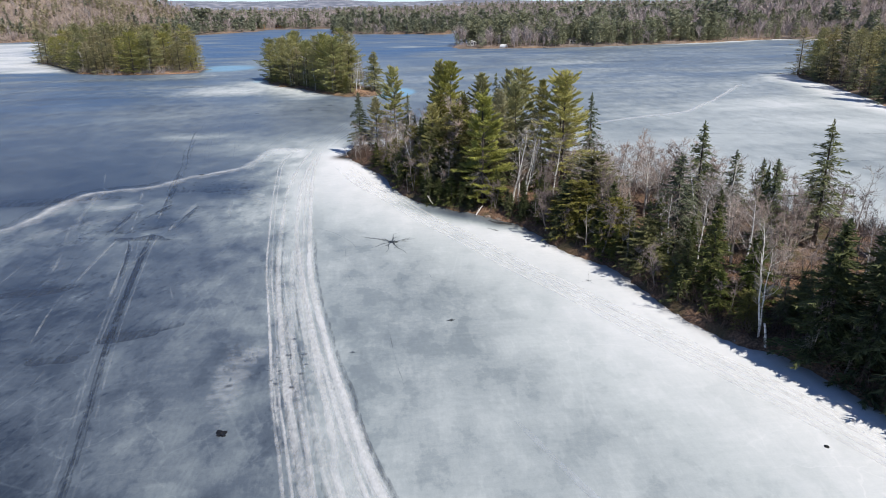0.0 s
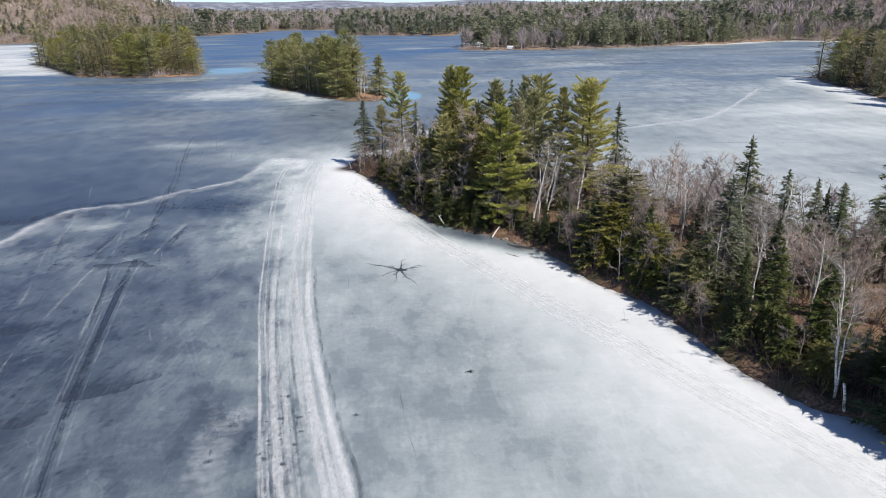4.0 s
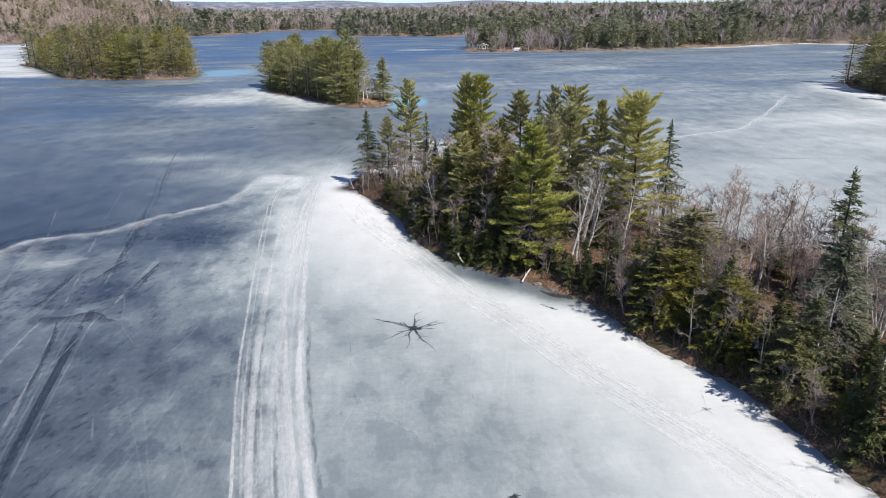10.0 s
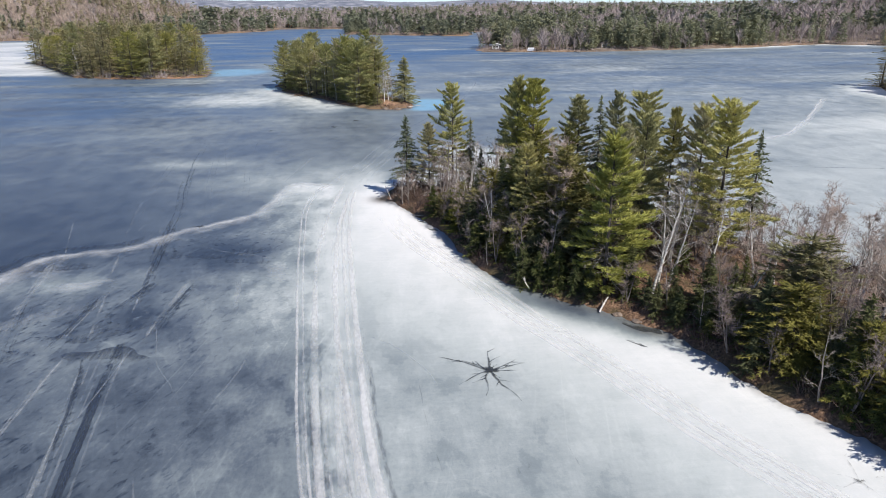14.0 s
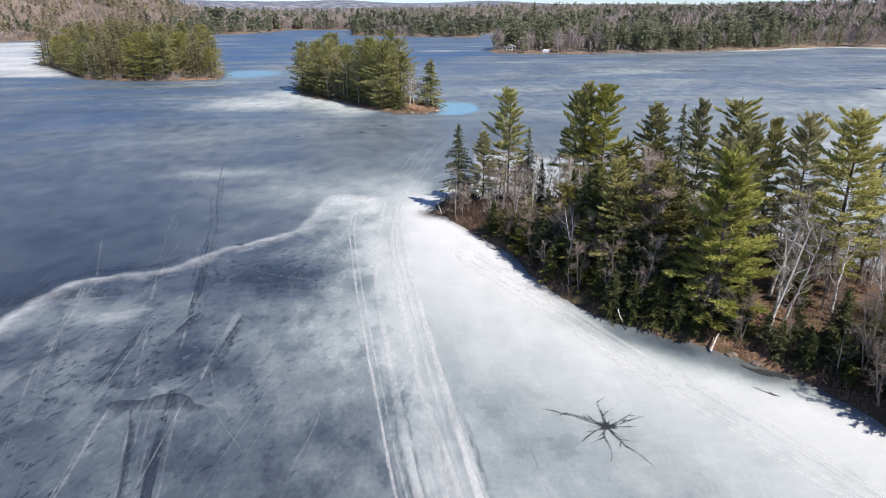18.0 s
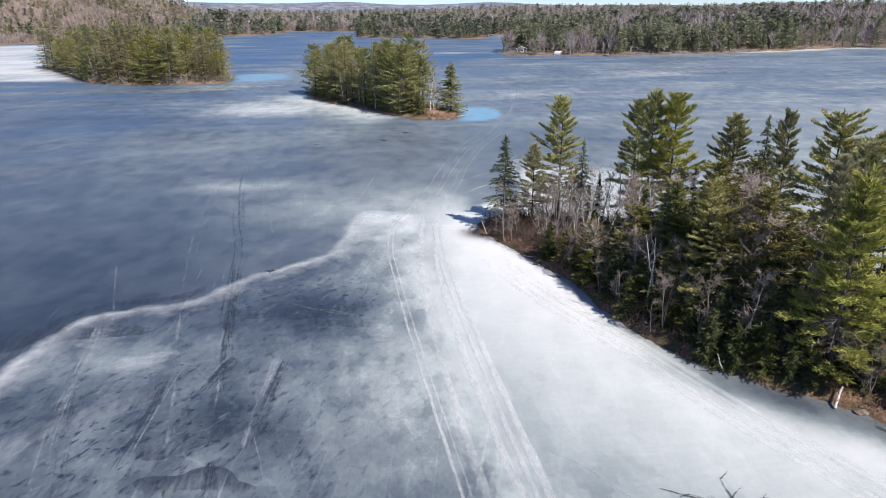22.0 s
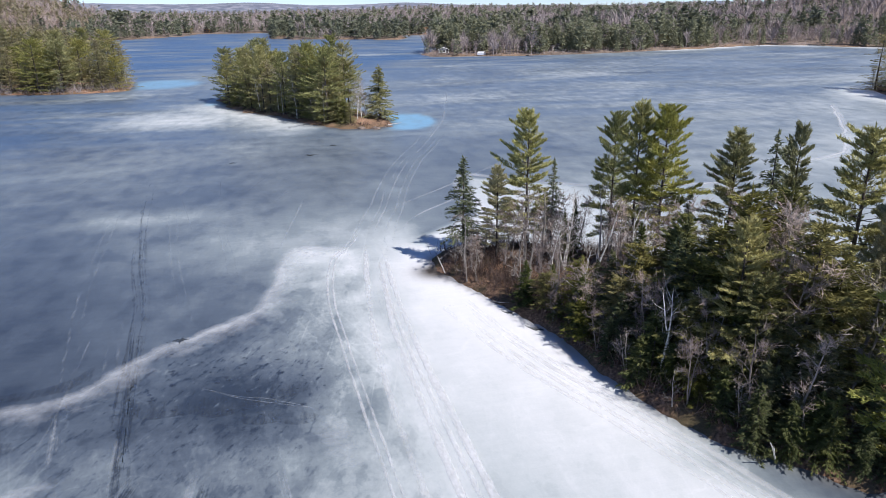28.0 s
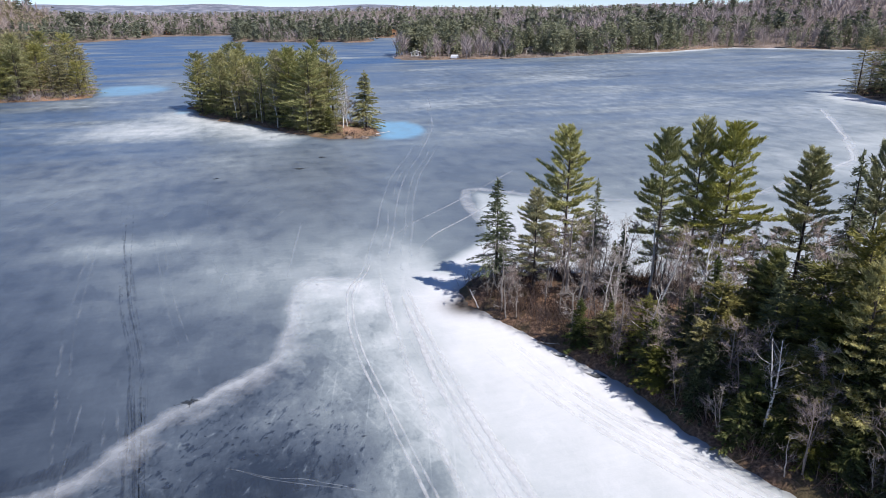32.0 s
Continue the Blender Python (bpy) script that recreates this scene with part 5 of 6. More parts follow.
pick = waves(P[:, 0], P[:, 1], 60, 58) + 0.5 * waves(P[:, 0], P[:, 1], 14, 59) + wr.normal(0, 0.3, len(P)) > 0.08
P = P[pick] + np.array([2.0, 1.0, 0.0])
wood("evergreen_wood", "small olive-green evergreens scattered over the hillside", P, wr.uniform(4.5, 9.0, len(P)), MIDS, ISLAND, 7)
P, green = woodland(8000, (850, 3300), 52, lambda x, y, d: -0.28)
H = wr.uniform(11, 18, len(P))
wood("evergreen_wood", "evergreens on the distant hills", P[green], H[green], LOWS, FOREST, 3)
wood("bare_wood", "leafless trees on the distant hills", P[~green], H[~green], BAREL, HAZE, 4)

# brush along the banks


def brush(name, label, places, tall, mat, seed, each=12, thick=0.035):
    h = Heap(seed)
    for (x, y, z), k in zip(places, tall):
        w = h.r.normal(0, 0.45, (each, 3)) + [0, 0, 0.85]
        st = np.array([x, y, z]) + h.r.normal(0, 0.22, (each, 3)) * [1, 1, 0] + w * k * 0.3
        h.sprays(st, w, k * h.r.uniform(0.6, 1.2, each), thick)
    return tagged(new(name, h.mesh(name, mat)), label, "brush", kind="stuff")


br = np.random.RandomState(12)


def bank(poly, box, n, lo, hi, height):
    x, y = br.uniform(box[0], box[1], n), br.uniform(box[2], box[3], n)
    d = inside_by(poly, x, y)
    k = (d > lo) & (d < hi)
    return np.stack([x[k], y[k], height(x[k], y[k])], 1)


P = bank(POINT, (-3, 62, -10, 94), 26000, 0.5, 4.2, point_height)
brush("shore_brush", "leafless reddish-brown brush along the bank of the point", P, br.uniform(0.5, 1.9, len(P)) * (1 - 0.5 * spot(P[:, 0], P[:, 1], 17, 49, 6, 5)), BRUSH, 31, 11, 0.042)
P = bank(POINT, (0, 70, -5, 92), 5200, 3, 30, point_height)
brush("undergrowth", "thin brown undergrowth among the trees", P, br.uniform(0.4, 1.6, len(P)), BRUSH, 32, 11, 0.042)
P = bank(ISLE, (-34, 8, 168, 236), 2200, 0.1, 4, lambda x, y: isle_height(ISLE, x, y, 1.2))
brush("shore_brush", "brown brush round the small island", P, br.uniform(0.5, 1.4, len(P)), BRUSH, 33, 9, 0.05)
P = bank(LEFT_ISLE, (-162, -62, 256, 372), 6500, 0.0, 5, lambda x, y: isle_height(LEFT_ISLE, x, y, 1.6))
brush("shore_brush", "rusty brown brush round the larger island", P, br.uniform(1.2, 3.8, len(P)), HAZE, 34, 10, 0.06)
P = bank(LAKE, (126, 200, 115, 216), 3000, -6, -0.3, land_height)
brush("shore_brush", "grey-brown brush round the headland", P, br.uniform(1.0, 3.4, len(P)), BRUSH, 36, 10, 0.07)
P = bank(LAKE, (52, 335, 370, 425), 6000, -9, -0.5, land_height)
brush("shore_brush", "brown brush along the far shore", P, br.uniform(0.8, 3.0, len(P)), HAZE, 35, 8)

# ---- marks on the ice ----
layer = [0.005]


def ribbon(name, label, line, width, mat, offset=0.0, strength=1.0, step=0.6, fade=4.0, wobble=0.05, seed=1, cut=(0.0, 1.0), cov=(0.0, 0.85, 1.0, 0.85, 0.0), high=0.0):
    """A thin strip of snow or wet ice that lies along a line on the lake."""
    r = np.random.RandomState(seed)
    C = curve_through(line, step)
    C = C[int(cut[0] * (len(C) - 1)): int(cut[1] * (len(C) - 1)) + 1]
    D = np.gradient(C, axis=0)
    D /= np.linalg.norm(D, axis=1)[:, None] + 1e-9
    N = np.stack([-D[:, 1], D[:, 0]], 1)
    arc = np.concatenate([[0], np.cumsum(np.linalg.norm(np.diff(C, axis=0), axis=1))])
    shift = offset + wobble * np.convolve(r.normal(0, 1, len(C)), np.ones(7) / 4, "same")[:len(C)]
    w = width * (1 + 0.14 * np.convolve(r.normal(0, 1, len(C)), np.ones(5) / 3, "same")[:len(C)])
    cols = np.array([-0.5, -0.28, 0.0, 0.28, 0.5])
    cov = np.array(cov)
    Q = C[:, None] + N[:, None] * (shift[:, None] + cols[None] * w[:, None])[..., None]
    end = np.minimum(ease(0, fade, arc), ease(0, fade, arc[-1] - arc))
    layer[0] += 0.0003
    me = grid_mesh(name, Q[..., 0], Q[..., 1], layer[0] + high * np.array([0.0, 0.6, 1.0, 0.6, 0.0])[None] * (end * (0.75 + 0.5 * np.interp(arc, np.arange(0, arc[-1] + 2, 1.1), r.uniform(0, 1, len(np.arange(0, arc[-1] + 2, 1.1))))))[:, None], mat)
    slow = 0.95 + 0.3 * np.interp(arc, np.arange(0, arc[-1] + 9, 4.0), r.uniform(-1, 1, len(np.arange(0, arc[-1] + 9, 4.0))))
    values(me, "cover", cov[None] * (end * strength * slow)[:, None])
    return tagged(new(name, me), label, "track" if "track" in name else "ice mark", kind="structure")


def bed(label, line, width, mat, cover, offset=0.0, seed=0, fade=3.0, cols=9, low=0.35):
    """A strip whose streaks run along the line."""
    C = curve_through(line, 0.6)
    D = np.gradient(C, axis=0)
    D /= np.linalg.norm(D, axis=1)[:, None] + 1e-9
    N = np.stack([-D[:, 1], D[:, 0]], 1)
    arc = np.concatenate([[0], np.cumsum(np.linalg.norm(np.diff(C, axis=0), axis=1))])
    v = np.linspace(-0.5, 0.5, cols)
    Q = C[:, None] + N[:, None] * (offset + v * width)[None, :, None]
    layer[0] += 0.0003
    me = grid_mesh("vehicle_track", Q[..., 0], Q[..., 1], np.full(Q.shape[:2], layer[0]), mat)
    values(me, "across", np.repeat((v * width * 1.3 + seed * 7.3)[None], len(C), 0))
    values(me, "along", np.repeat(arc[:, None] + seed * 31, cols, 1))
    end = np.minimum(ease(0, fade, arc), ease(0, fade, arc[-1] - arc))
    knots = np.arange(0, arc[-1] + 6, 2.5)
    end = end * np.interp(arc, knots, np.random.RandomState(seed + 900).uniform(low, 1.0, len(knots)))
    values(me, "cover", np.minimum(1, 3.2 * (0.5 - np.abs(v)))[None] * (end * cover)[:, None])
    return tagged(new("vehicle_track", me), label, "track", kind="structure")


RUN_A = [(-6.6, 104), (-8.4, 97.5), (-10.7, 92), (-11.6, 83), (-11.2, 74), (-10.2, 60), (-9.2, 49), (-7.7, 34), (-5.6, 19.4), (-4.5, 11), (-3.4, 5), (-2.4, -1), (0, -14)]
RUN_B = [(-6.2, 104), (-7.4, 93), (-8.5, 80), (-8.9, 71), (-8.8, 62), (-8.0, 48.8), (-6.8, 34), (-4.9, 19.3), (-3.6, 11), (-2.5, 4.8), (-1.2, -2), (1.5, -14)]
RUN_C = [(-5.9, 104), (-6.7, 93), (-7.2, 80), (-7.4, 70), (-6.9, 55), (-5.5, 33.8), (-4.1, 19), (-3.0, 11), (-1.9, 4.7), (-0.9, -1), (3, -14)]
RUN_D = [(-5.5, 100), (-6.1, 91.5), (-6.5, 79), (-6.2, 67), (-5.3, 50), (-4.2, 33.6), (-2.1, 18.9), (-0.5, 10.5), (0.7, 4.3), (1.8, 0), (6, -14)]
trail = "packed white vehicle track on the ice"

# one broad bed between the outermost ruts
A_, D_ = np.array(curve_through(RUN_A, 0.5)), np.array(curve_through(RUN_D, 0.5))
yy = np.arange(-13.5, 99.5, 0.5)
ax_, dx_ = np.interp(yy, A_[::-1, 1], A_[::-1, 0]) - 0.55, np.interp(yy, D_[::-1, 1], D_[::-1, 0]) + 1.1
vv = np.linspace(0, 1, 29)
X = ax_[:, None] + (dx_ - ax_)[:, None] * vv[None]
Y = np.repeat(yy[:, None], 29, 1)
me = grid_mesh("beaten_trail", X, Y, np.full(X.shape, 0.032), TRAILBED)
values(me, "across", np.repeat((vv * 6.0)[None], len(yy), 0))
values(me, "along", Y)
values(me, "cover", (np.minimum(ease(0, 0.06, vv), ease(1, 0.9, vv)) * (0.42 + 0.5 * ease(0.35, 0.75, vv)))[None] * (ease(99, 84, yy) * (0.1 + 0.9 * ease(54, 26, yy)))[:, None])
tagged(new("beaten_trail", me), "beaten vehicle trail of streaked packed snow over the ice", "track", kind="structure")
RUN_M = [(-6.3, 96), (-6.9, 82.4), (-7.3, 71), (-6.4, 48.5), (-4.3, 30.7), (-2.1, 15.4), (-0.6, 5.6), (0.1, 0.4), (4.4, -14)]
for k, (run, gap, w, st, start) in enumerate(((RUN_A, -0.3, 0.26, 1.0, 0.0), (RUN_A, 0.18, 0.22, 0.9, 0.0), (RUN_B, -0.1, 0.6, 1.0, 0.05), (RUN_B, 0.5, 0.24, 0.5, 0.5), (RUN_C, -0.1, 0.55, 0.8, 0.5),
                                              (RUN_C, 0.75, 0.3, 0.6, 0.55), (RUN_M, 0.0, 0.6, 1.15, 0.05), (RUN_D, -0.3, 0.4, 1.05, 0.05), (RUN_D, 0.4, 0.6, 1.25, 0.05))):
    ribbon("vehicle_track", trail, run, w * 1.15, RUTSNOW, gap, st, 0.4, 8, 0.025, 10 + k, (start, 1.0), high=0.04)
for run, gap, w, st in ((RUN_D, 1.0, 0.45, 0.55), (RUN_B, 0.28, 0.34, 0.6), (RUN_C, 0.4, 0.36, 0.5), (RUN_A, 0.55, 0.4, 0.5)):
    ribbon("vehicle_track", "grey wet groove beside a packed rut", run, w, DARKICE, gap, st, 0.5, 10, 0.06, int(30 + gap * 20), (0.45, 1.0))
UP = [(-7.2, 95), (-5.5, 102.7), (-3.4, 110), (-1.6, 117.8), (3.4, 134.8), (9.5, 150.1), (16.5, 170), (19.2, 178.3), (25, 201), (30.2, 223), (33, 240)]
for o, st in ((-0.4, 0.62), (0.4, 0.5), (-2.6, 0.5), (1.6, 0.5), (-1.7, 0.42)):
    ribbon("vehicle_track", "pale vehicle track leading over the lake", UP, 0.3, PACKED if abs(o) < 1 else FAINT, o, st, 1.0, 10, 0.05, int(50 + o * 10), (0, 1.0 if abs(o) < 1 else 0.45))
for ln, w in (([(-7.4, 100), (-4, 106.5), (-0.6, 111), (8.3, 120), (27, 140), (60, 172)], 0.4), ([(-4.8, 93), (-2.6, 100), (0.1, 105.4), (7.7, 113), (25, 131), (50, 158)], 0.42)):
    ribbon("vehicle_track", "pale vehicle track branching round the point", ln, w, PACKED, 0, 0.72, 1.0, 14, 0.04, int(w * 1000), (0.0, 0.55))
SHORE_RUN = [(-1.5, 79), (0.8, 70), (5.5, 58.2), (9.1, 48.7), (12.1, 42.3), (16.4, 32), (19, 26.6), (23.8, 16), (28, 7), (31.5, -2), (36, -14)]
for o in (-1.2, -0.45, 0.5, 1.15):
    ribbon("vehicle_track", "white vehicle track along the shore", SHORE_RUN, 0.5, SOFTSNOW, o, 0.95 - 0.2 * abs(o), 0.8, 12, 0.03, int(80 + o * 10))
bed("grey lines between the white ruts along the shore", SHORE_RUN, 3.0, GREYBED, 0.45, 0, 40, 12, 13, 0.7)
DARK_RUN = [(-41, 180), (-35, 135), (-30.5, 99), (-27.6, 84), (-26.0, 70), (-24.6, 60), (-22.9, 49), (-19.6, 27), (-17.6, 16.7), (-16.1, 9.4), (-14.6, 2), (-12, -12)]
for o in (-0.36, 0.36):
    ribbon("vehicle_track", "dark wet vehicle track pressed into the ice", DARK_RUN, 0.2, DARKICE, o + 0.3, 0.38, 0.8, 26, 0.02, int(90 + o * 10), (0.18, 0.62))
    ribbon("vehicle_track", "dark wet vehicle track pressed into the ice", DARK_RUN, 0.3, DARKICE, o + 0.1, 0.55, 0.8, 6, 0.02, int(290 + o * 10), (0.4, 0.62))
WET_RUN = [(-22.5, 48.4), (-21.7, 42), (-20.6, 34.5), (-19.2, 25.9), (-17.7, 17.7), (-16.5, 11.9), (-15.4, 6.7), (-14.4, 1), (-12, -12)]
bed("dark wet vehicle track pressed into the ice", WET_RUN[:5], 0.74, WETBED, 0.95, 0, 1, 1.0, 9, 0.75)
bed("narrow dark wet vehicle track pressed into the ice", WET_RUN[2:], 0.52, WETBED, 0.62, 0, 41, 4.0, 9, 0.6)
for o, w, st in ((-0.22, 0.18, 0.6), (0.2, 0.2, 0.55), (0.02, 0.09, 0.4)):
    ribbon("vehicle_track", "dark wet tyre line pressed into the ice", WET_RUN, w, DARKICE, o, st, 0.5, 5, 0.03, int(610 + o * 10))
for o, st in ((-0.62, 0.36), (0.56, 0.32), (-0.95, 0.22)):
    ribbon("vehicle_track", "pale edge of a wet vehicle track", WET_RUN, 0.2, FAINT, o, st, 0.6, 4, 0.04, int(600 + o * 10))
bed("rough pale band beside the wet track", [(-24.2, 46.5), (-23.1, 40), (-21.9, 33), (-20.6, 26.5)], 1.5, WORNBED, 0.95, 0, 42, 4)
bed("dark wet vehicle track fading over the lake", [(-36, 138), (-33, 116), (-30.1, 99), (-27.2, 84), (-25.6, 70), (-24.4, 62)], 1.5, WETBED, 0.25, 0.1, 4, 30, 9, 0.7)
bed("dark wet vehicle track over the crack", [(-27.2, 82), (-25.7, 71), (-24.3, 61), (-23.4, 55)], 1.2, WETBED, 0.55, 0.1, 5, 6, 9, 0.7)
bed("second dark wet track", [(-25.0, 47.9), (-23.1, 41), (-21.6, 33)], 0.7, WETBED, 0.85, 0, 2, 3.5, 9, 0.5)
bed("rough pale track worn into the grey ice", [(-25.2, 66), (-24.6, 61), (-23.5, 54), (-22.6, 48.6)], 1.1, WORNBED, 0.95, 0, 3)
for k, ln in enumerate(([(-29.6, 118), (-26.5, 97.2), (-23.1, 80.2)], [(-23.3, 110), (-21.4, 98), (-19.6, 85)], [(-35.9, 117), (-33.1, 90.5), (-30.5, 75.5), (-29.2, 68.0)], [(-28.7, 82), (-26.8, 69.5)],
                        [(-13, 116), (-15, 104), (-16, 97)], [(-16.7, 74.2), (-14.3, 73.5)], [(-20.4, 69.3), (-18.5, 67.9), (-15.5, 66.4), (-12.6, 65)])):
    for o in ((-0.38, 0.38) if k < 4 else (0,)):
        ribbon("vehicle_track", "faint pale track on the dark ice", ln, (0.24, 0.24, 0.3, 0.24, 0.2, 0.7, 0.09)[k], FAINT, o, 0.2 if k < 4 else 0.5, 0.6, 8 if k < 4 else 1, 0.04, 500 + 3 * k + (o > 0))
left_runs = ([(-35.6, 68), (-34.2, 61.2), (-33.2, 55), (-31.6, 48), (-30, 42.2), (-28, 33)], [(-27.0, 62), (-27.3, 55.8), (-27.6, 47)], [(-29.4, 69.7), (-27, 57.6), (-24.9, 47.9)], [(-20, 61.5), (-20.6, 54.2), (-20.9, 47.5)],
             [(-16.9, 68), (-15.6, 58.4), (-14.6, 50)], [(-18.9, 57.8), (-17.2, 52.2), (-16.2, 46)], [(-26, 47.3), (-26, 41.3), (-25.5, 30), (-23.5, 18)])
for k, run in enumerate(left_runs):
    bed("rough pale track worn into the grey ice", run, (1.5, 1.5, 1.4, 1.2, 1.4, 1.2, 1.2)[k], WORNBED, (1.05, 1.0, 1.0, 0.95, 0.75, 0.75, 0.55)[k], 0, 10 + k)
for k, run in enumerate(([(-23.9, 61.5), (-25.5, 54.8), (-26, 49.8)], [(-28.3, 58), (-28.2, 52), (-28.4, 47)], [(-20.2, 61), (-20.9, 54), (-21.2, 48)], [(-33.8, 58), (-31.8, 50), (-30, 44), (-28.4, 36)])):
    bed("dark groove beside a worn track", run, 1.2, WETBED, 0.75, 0.75, 20 + k)
ribbon("scrape_mark", "soft pale band across the grey ice", [(-38, 47), (-34.9, 49.5), (-32.6, 51.9), (-29.8, 54.1), (-27, 56)], 2.6, FAINT, 0, 0.42, 0.6, 5, 0.3, 151)
ribbon("scrape_mark", "hairline crack in the grey ice", [(-21.4, 53), (-20.8, 51.3), (-19.9, 47.9), (-18.8, 44.4), (-17.1, 41.3), (-15.0, 37)], 0.07, FAINT, 0, 0.55, 0.4, 4, 0.08, 152)
ribbon("scrape_mark", "hairline crack in the dark ice", [(-21.5, 69.9), (-19.7, 68.9), (-18.9, 68.3), (-17.4, 67.6), (-16.2, 67), (-14.1, 65.7), (-13.6, 64.6)], 0.07, FAINT, 0, 0.6, 0.4, 2, 0.08, 153)
ribbon("scrape_mark", "straight pale scrape on the ice", [(10.4, 6.6), (11.4, 3.6), (12.9, -0.7), (14.5, -5)], 0.55, FAINT, 0, 1.0, 0.5, 1.5, 0.0, 150)
for k, ln in enumerate(([(3.2, 22), (3.5, 16), (4.0, 10)], [(-0.6, 44), (-0.4, 36), (0.2, 29)], [(-4.2, 47.4), (-2.2, 45.5), (-0.8, 43.3), (0.2, 41.2), (0.8, 38.6)], [(7.4, 34), (7.9, 27)])):
    ribbon("scrape_mark", "faint scratch on the pale ice", ln, 0.12, FAINT if k == 2 else DARKICE, 0, 0.6 if k == 2 else 0.34, 0.5, 2, 0.03, 160 + k)
for k in range(26):
    a = br.uniform(1.2, 1.9)
    x, y, q = br.uniform(-60, -12), br.uniform(8, 130), br.uniform(6, 26)
    ribbon("scrape_mark", "faint scratch on the dark ice", [(x, y), (x + math.cos(a) * q * 0.5 + br.normal(0, 0.3), y + q * 0.5), (x + math.cos(a) * q, y + q)], br.uniform(0.1, 0.22), FAINT, 0, br.uniform(0.22, 0.42), 0.8, 3, 0.04, 170 + k)

# the long pressure crack with its snowy rim
ribbon("pressure_crack", "long pale pressure crack with a snowy rim", CRACK, 3.4, RIDGE, -1.3, 1.1, 0.4, 3, 0.05, 201, (0, 1), (0.0, 0.22, 0.5, 1.0, 0.1))
ribbon("pressure_crack", "dark wet ice beyond the crack", CRACK, 1.6, DARKICE, 1.4, 0.62, 0.4, 6, 0.2, 203, (0.0, 0.62))
BAY = [(6.6, 104), (7.2, 112), (10.3, 124), (18, 119), (25.9, 113.7), (36.6, 111), (47.7, 110.8), (57, 115.5), (66, 119.5), (77.9, 125), (93.8, 143), (105.8, 158), (120, 176)]
ribbon("pressure_crack", "winding pale pressure crack across the bay", BAY, 1.9, RIDGE, -0.3, 0.8, 0.8, 6, 0.35, 204)
ribbon("pressure_crack", "bright rim of the crack across the bay", BAY, 0.8, RIDGE, 0.2, 1.2, 0.8, 6, 0.35, 205, (0.3, 1))
for k in range(7):
    x, y = br.uniform(46, 110), br.uniform(70, 112)
    ribbon("scrape_mark", "dark scratch on the grey ice of the bay", [(x, y), (x + 14, y - br.uniform(2, 5)), (x + 32, y - br.uniform(6, 12))], 0.4, DARKICE, 0, 0.6, 1.0, 6, 0.1, 220 + k)


def star(x, y, reach, arms, seed, depth=1.0, core=0.5):
    """Melt water drained through a hole: a dark core with branching arms."""
    r = np.random.RandomState(seed)
    V, F, C, n = [], [], [], 0

    def arm(px, py, a, ln, w, level):
        nonlocal n
        steps = max(5, int(ln / 0.22))
        pts = [(px, py)]
        for _ in range(steps):
            a += r.normal(0, 0.1)
            pts.append((pts[-1][0] + math.cos(a) * ln / steps, pts[-1][1] + math.sin(a) * ln / steps))
            if level < 2 and r.rand() < 0.13:
                arm(*pts[-1], a + r.choice([-1, 1]) * r.uniform(0.4, 0.9), ln * r.uniform(0.15, 0.35), w * 0.5, level + 1)
        Q = np.array(pts)
        D = np.gradient(Q, axis=0)
        N = np.stack([-D[:, 1], D[:, 0]], 1) / (np.linalg.norm(D, axis=1)[:, None] + 1e-9)
        u = np.linspace(0, 1, len(Q))
        ww = w * (1 - u) ** 0.8 + 0.025
        z = 0.045 + 0.0015 * level + 0.0004 * (n % 5)
        for c_ in (-1, 0, 1):
            V.append(np.column_stack([Q + N * (0.75 * c_ * ww)[:, None], np.full(len(Q), z)]))
            C.append((0.3 if c_ else 1.0) * depth * (1 - 0.4 * u))
        i = np.arange(len(Q) - 1) + n
        k = len(Q)
        for b_ in (0, k):
            F.append(np.stack([i + b_, i + b_ + 1, i + b_ + k + 1, i + b_ + k], 1))
        n += 3 * k

    for k in range(arms):
        arm(x, y, k * 6.283 / arms + r.normal(0, 0.2), reach * r.uniform(0.5, 1.1), core * 0.25, 0)
    k = 28
    rings = [(0.0, 1.0), (0.55, 1.0), (1.0, 0.3)]
    a = np.linspace(0, 6.283, k, endpoint=False)
    wob = core * (1 + 0.3 * np.sin(a * 3 + seed) + 0.22 * np.sin(a * 7))
    for q, cv in rings:
        V.append(np.column_stack([x + np.cos(a) * wob * q, y + np.sin(a) * wob * q * 0.8, np.full(k, 0.05)]))
        C.append(np.full(k, cv * depth))
    i = np.arange(k)
    for b_ in (0, k):
        F.append(np.stack([n + b_ + i, n + b_ + np.roll(i, -1), n + b_ + k + np.roll(i, -1), n + b_ + k + i], 1))
    me = mesh_of("drain_star", np.concatenate(V), np.concatenate(F), MELT)
    values(me, "cover", np.concatenate(C))
    return tagged(new("drain_star", me), "dark star of melt-water channels, the faintest a painted branch shadow", "ice mark", kind="structure")


star(4.55, 40.9, 4.0, 9, 34, 1.0, 0.52)
# this faint star is a smear of branch shadow drawn as dark arms
star(22.0, 27.2, 2.6, 5, 8, 0.42, 0.3)
star(8.37, 20.7, 0.55, 4, 5, 0.8, 0.24)
star(-23.3, 77.25, 0.9, 4, 6, 0.95, 0.42)
star(-11.1, 145.2, 1.2, 4, 7, 0.95, 0.8)
star(-6.7, 153.2, 0.8, 3, 9, 0.95, 0.6)
star(-23.7, 142.0, 1.2, 3, 10, 0.8, 0.5)


